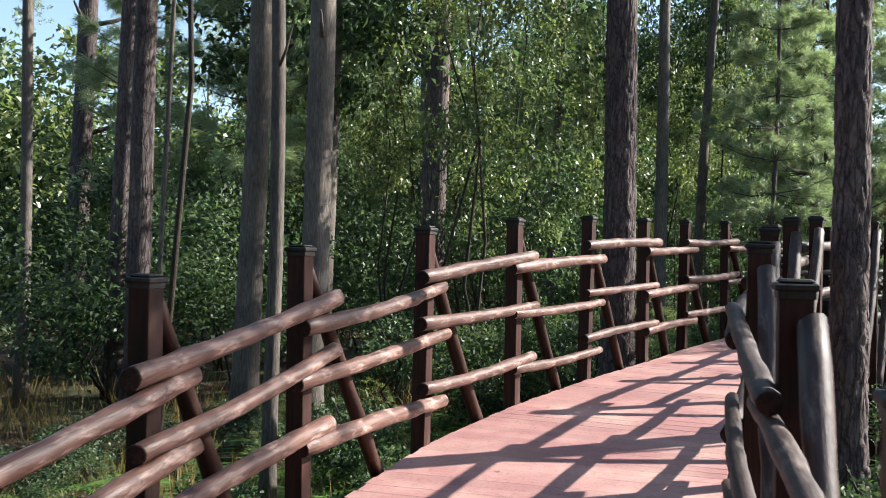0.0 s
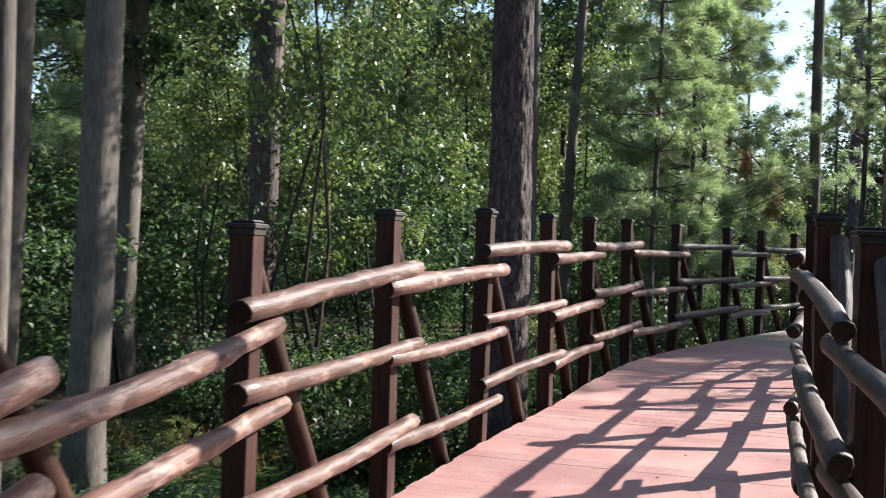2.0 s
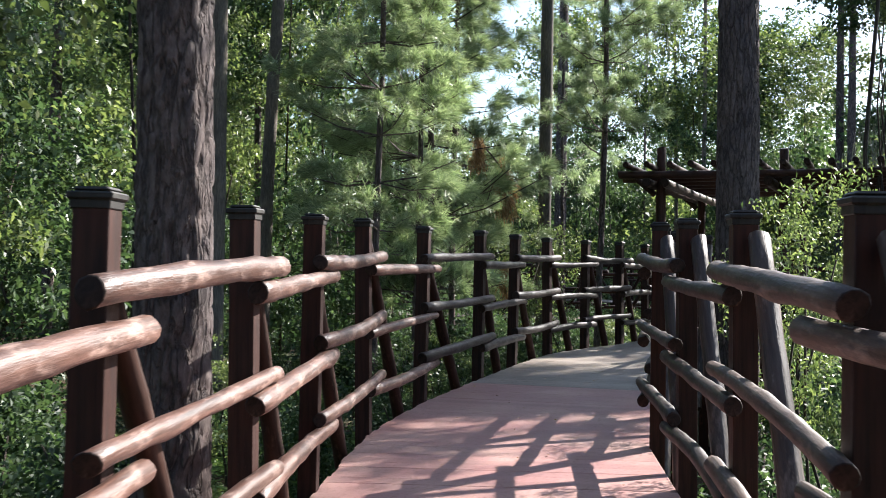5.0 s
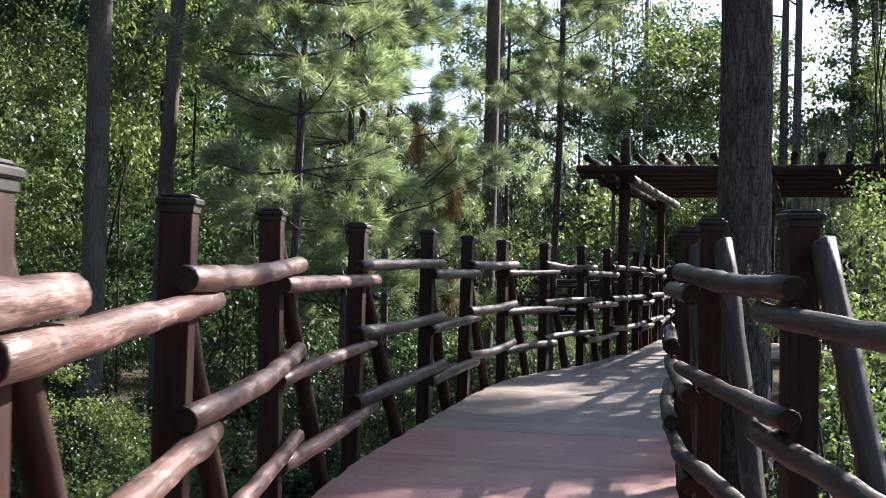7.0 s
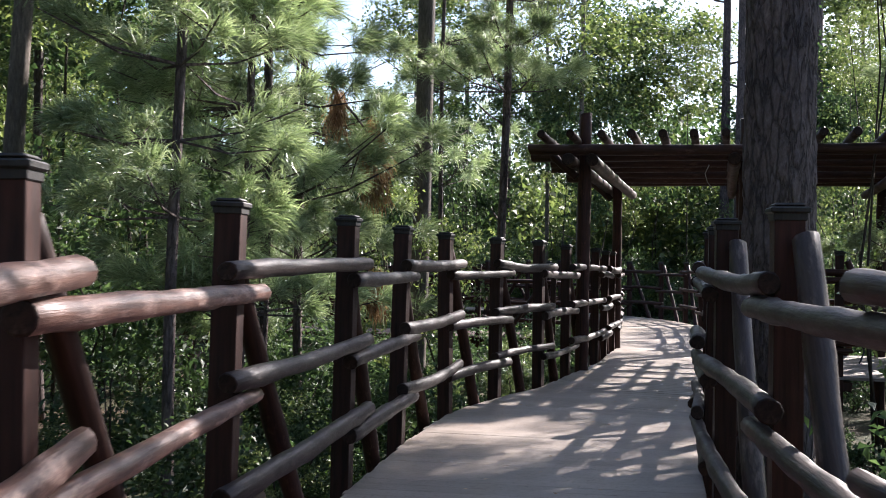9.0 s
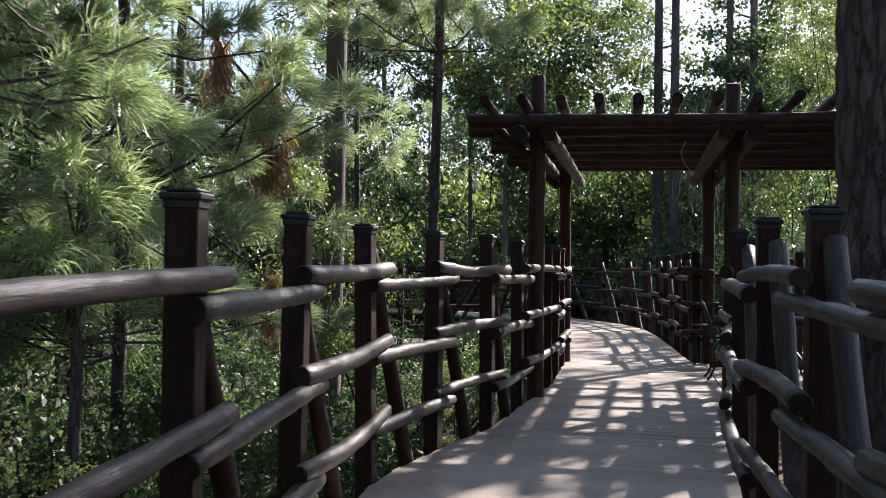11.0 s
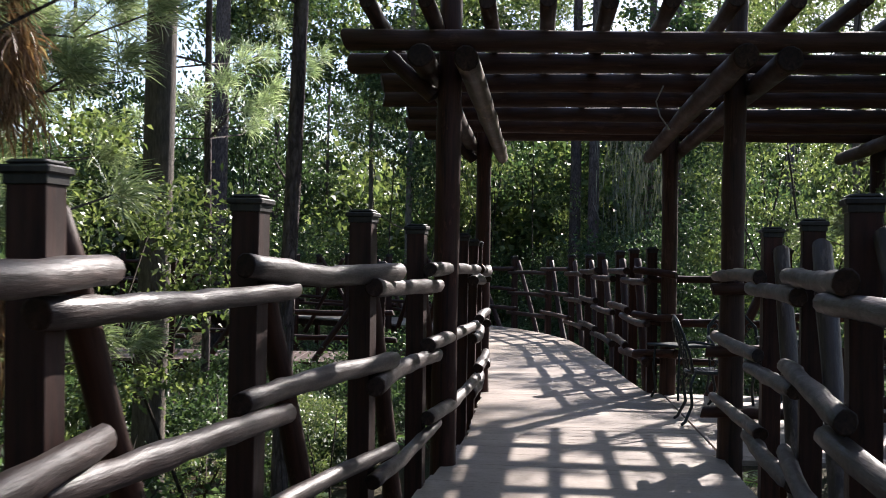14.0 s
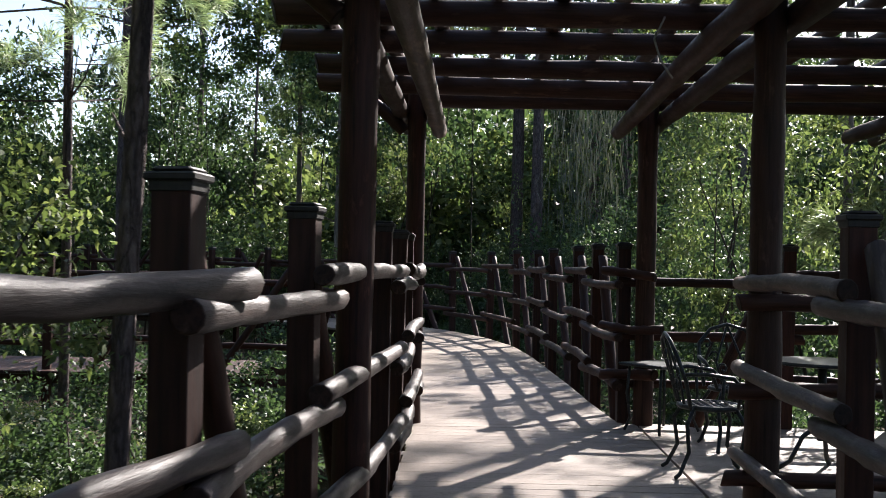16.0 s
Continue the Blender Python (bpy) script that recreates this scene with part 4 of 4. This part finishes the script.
# hanging moss
MOSSES = []
for i in range(3):
    n = 260
    a = gen.normal(size=(n, 3)) * np.array([0.4, 0.4, 0.6])
    ln = gen.uniform(0.15, 0.6, (n, 1))
    s = unit(gen.normal(size=(n, 3)) * np.array([1, 1, 0.05])) * 0.006
    dn = np.array([0, 0, -1.0]) * ln + gen.normal(size=(n, 3)) * 0.05
    MOSSES.append(quads("moss", np.stack([a - s, a + s, a + dn * 0.7 + s * 1.3, a + dn], axis=1), MOSS))
for i, (x, y, z) in enumerate(((4.6, 24.3, 8.0), (4.9, 24.6, 7.2), (5.5, 24.4, 8.6), (24.5, 32.8, 4.4), (26.0, 34.0, 5.0), (25.2, 33.2, 3.4), (12.6, 25.5, 7.0), (-6.0, 22.0, 8.0), (2.0, 20, 8.6))):
    mo = tagged(new("hanging_moss", MOSSES[i % 3]), "grey hanging moss draped from a branch", "moss", "hanging moss", "stuff")
    mo.matrix_basis = pose(x, y, z, 0, 0, 40 * i) @ Matrix.Scale(1.3, 4)


# ferns and grass by the boardwalk
def fern_mesh(seed):
    q = random.Random(seed)
    out = []
    for k in range(9):
        a = k * 0.698 + q.uniform(-0.25, 0.25)
        L = q.uniform(0.35, 0.6)
        d = np.array([math.cos(a), math.sin(a), 0])
        sd = np.array([-math.sin(a), math.cos(a), 0])
        for j in range(2, 17):
            s = j / 17
            p = d * L * s + np.array([0, 0, L * (1.15 * s - 1.0 * s * s)])
            wl = 0.13 * math.sin(math.pi * min(1, s * 0.9 + 0.12)) * L / 0.5
            for sg in (-1, 1):
                tip = p + sd * sg * wl + d * 0.03 - np.array([0, 0, 0.02])
                m = (p + tip) / 2
                out.append([p, m + d * 0.012 + np.array([0, 0, 0.006]), tip, m - d * 0.012])
    return quads("fronds", np.array(out), FERNLEAF)


FERNS = [fern_mesh(i) for i in range(3)]
for i, (x, y) in enumerate(scatter(46, 1.6, 6.0, (-7, 0.5), (1.5, 11), 14, 0.55)):
    bush("low leafy plant on the forest floor", x, y, SHRUBS[i % 5] if i % 3 else LIGHTS[i % 2], rnd.uniform(0.28, 0.5) * (1 if i % 3 else 0.5), -1.02, seed=6000 + i, group="low plants", stems=1, squash=0.8)
for i, (x, y) in enumerate(scatter(40, 1.5, 4.5, (-5, 0.5), (1.0, 9), 15, 0.4)):
    fe = tagged(new("fern", FERNS[i % 3]), "bright green fern on the forest floor", "fern", "ferns")
    fe.matrix_basis = pose(x, y, ground_z(x, y) - 0.02, 0, 0, 61 * i) @ Matrix.Scale(rnd.uniform(1.0, 1.9), 4)
for i, (x, y) in enumerate(scatter(44, 1.45, 3.2, (-2, 5), (5, 15), 27, 0.45)):
    fe = tagged(new("fern", FERNS[i % 3]), "bright green fern on the forest floor", "fern", "ferns")
    fe.matrix_basis = pose(x, y, ground_z(x, y) - 0.02, 0, 0, 53 * i) @ Matrix.Scale(rnd.uniform(1.2, 1.9), 4)
for i, (x, y) in enumerate(scatter(95, 1.5, 4.2, (-6, 16), (0.5, 26), 12, 0.5)):
    fe = tagged(new("fern", FERNS[i % 3]), "bright green fern on the forest floor", "fern", "ferns")
    fe.matrix_basis = pose(x, y, ground_z(x, y) - 0.02, 0, 0, 47 * i) @ Matrix.Scale(rnd.uniform(1.0, 1.9), 4)
n = 9000
gx, gy = gen.uniform(-9, 1.5, n), gen.uniform(1, 12, n)
keep = np.array([clear(a, b) > 1.35 and noise.noise((a * 0.7, b * 0.7, 9.0)) > -0.1 for a, b in zip(gx, gy)])
gx, gy = gx[keep], gy[keep]
b0 = np.stack([gx, gy, [ground_z(a, b) for a, b in zip(gx, gy)]], axis=1)
s = unit(gen.normal(size=b0.shape) * np.array([1, 1, 0.0])) * 0.006
tip = b0 + gen.normal(size=b0.shape) * np.array([0.12, 0.12, 0.0]) + np.array([0, 0, 1.0]) * gen.uniform(0.15, 0.5, (len(b0), 1))
tagged(new("dry_grass", quads("dry_grass", np.stack([b0 - s, b0 + s, tip, b0 * 0.4 + tip * 0.6 - s], axis=1), GRASS)), "straw-coloured dry grass and weeds on the ground", "grass", kind="stuff")

# ---- boardwalk boards ----
RIGHT_EDGE = [Vector(p) for p in RIGHT] + [Vector(bay[0]), Vector(bay[-1])] + [Vector(p) for p in RIGHT_FAR]


def across(q, n):
    """How far the right-hand line of posts lies from q along n."""
    best = 2.05
    for a, b in zip(RIGHT_EDGE, RIGHT_EDGE[1:]):
        e = b - a
        den = n.x * e.y - n.y * e.x
        if abs(den) < 1e-6:
            continue
        k = ((a.x - q.x) * e.y - (a.y - q.y) * e.x) / den
        s = ((a.x - q.x) * n.y - (a.y - q.y) * n.x) / den
        if -0.001 <= s <= 1.001 and 1.2 < k < 3.2:
            best = k
    return best


walkway = thing("boardwalk", "boardwalk of red-stained boards giving way to weathered tan boards", "boardwalk", kind="structure")
line = spline(LEFT, 0.146)
far_v, far_f = [], []
for i, (q, d) in enumerate(line):
    nrm = Vector((d.y, -d.x))
    wide = across(q, nrm) - 0.05
    e = 0.0729
    jag = rnd.uniform(-0.012, 0.012)
    half = d * e
    n2 = Vector((line[min(i + 1, len(line) - 1)][1].y, -line[min(i + 1, len(line) - 1)][1].x))
    a0, a1 = q + nrm * (0.05 + jag) - half, q + nrm * (0.05 + jag) + half
    turn = (wide - 0.09) * (n2 - nrm).length * 0.5 * (1 if n2.cross(nrm) > 0 else -1)
    b0_, b1_ = q + nrm * wide - d * (e - turn * 0.5), q + nrm * wide + d * (e - turn * 0.5)
    z = deck_z(*(q + nrm)) + rnd.uniform(-0.0003, 0.0003)
    mid = (a0 + b1_) * 0.5
    ang = math.atan2(nrm.y, nrm.x)
    rot = Matrix.Rotation(-ang, 2)
    ring = [rot @ (p - mid) for p in (a0, b0_, b1_, a1)]
    inset = [r * (1 - 0.006 / max(0.05, r.length)) for r in ring]
    vs = [(p.x, p.y, -0.036) for p in ring] + [(p.x, p.y, -0.0012) for p in ring] + [(p.x, p.y * 0.994, 0.0) for p in inset]
    fs = [(0, 1, 2, 3)[::-1], (8, 9, 10, 11)] + [(k, (k + 1) % 4, (k + 1) % 4 + 4, k + 4) for k in range(4)] + [(k + 4, (k + 1) % 4 + 4, (k + 1) % 4 + 8, k + 8) for k in range(4)]
    c = q + nrm
    rise = (deck_z(*(c + d * 0.4)) - deck_z(*(c - d * 0.4))) / 0.8
    m = pose(mid.x, mid.y, z, math.degrees(math.atan(rise)), 0, math.degrees(ang))
    if -7.5 < q.y < 25.5:
        part("board", mesh_of("board", vs, fs, REDBOARD if q.y < 13.05 else TANBOARD), walkway, m)
    else:
        far_f += [tuple(w + len(far_v) for w in g) for g in fs]
        far_v += [tuple(m @ Vector(p)) for p in vs]
tagged(part("boards", mesh_of("boards", far_v, far_f, TANFAR), walkway), kind="stuff")
for i in range(27):
    u = 0.62 + 0.146 * i
    c = FL + loc(u, 1.86 + 1.17)
    part("board", mesh_of("board", *boxes([(-1.17, -0.0722, -0.036, 1.17, 0.0722, 0.0, 0.002)]), TANBOARD), walkway, pose(c.x, c.y, 0.034 + rnd.uniform(-0.001, 0.001), 0, 0, math.degrees(math.atan2(V.y, V.x))))
for off in (0.25, 1.05, 1.8):
    pts = [(q.x + d.y * off, q.y - d.x * off, deck_z(*(q + Vector((d.y, -d.x)))) - 0.12) for q, d in line[::8]]
    part("joist", mesh_of("joist", *tube(pts, [0.08] * len(pts), 4), BEAM), walkway)
for k in (0.3, 1.1, 2.0):
    part("joist", mesh_of("joist", *tube([FL + loc(0.6, 2 + k, -0.12), FL + loc(4.5, 2 + k, -0.12)], [0.08] * 2, 4), BEAM), walkway)
n = 90
fl = []
for i in range(n):
    q, d = line[rnd.randrange(40, 190)]
    c = q + Vector((d.y, -d.x)) * rnd.uniform(0.15, 1.85)
    fl.append((c.x, c.y, deck_z(c.x, c.y) + 0.012))
lv = leaves(np.array(fl), 0.05, 0.022, 0.0)
lv[:, :, 2] = np.array(fl)[:, None, 2] + (lv[:, :, 2] - np.array(fl)[:, None, 2]) * 0.25
tagged(new("fallen_leaves", quads("fallen_leaves", lv, DEADLEAF)), "small brown fallen leaves on the boards", "leaves", kind="stuff")
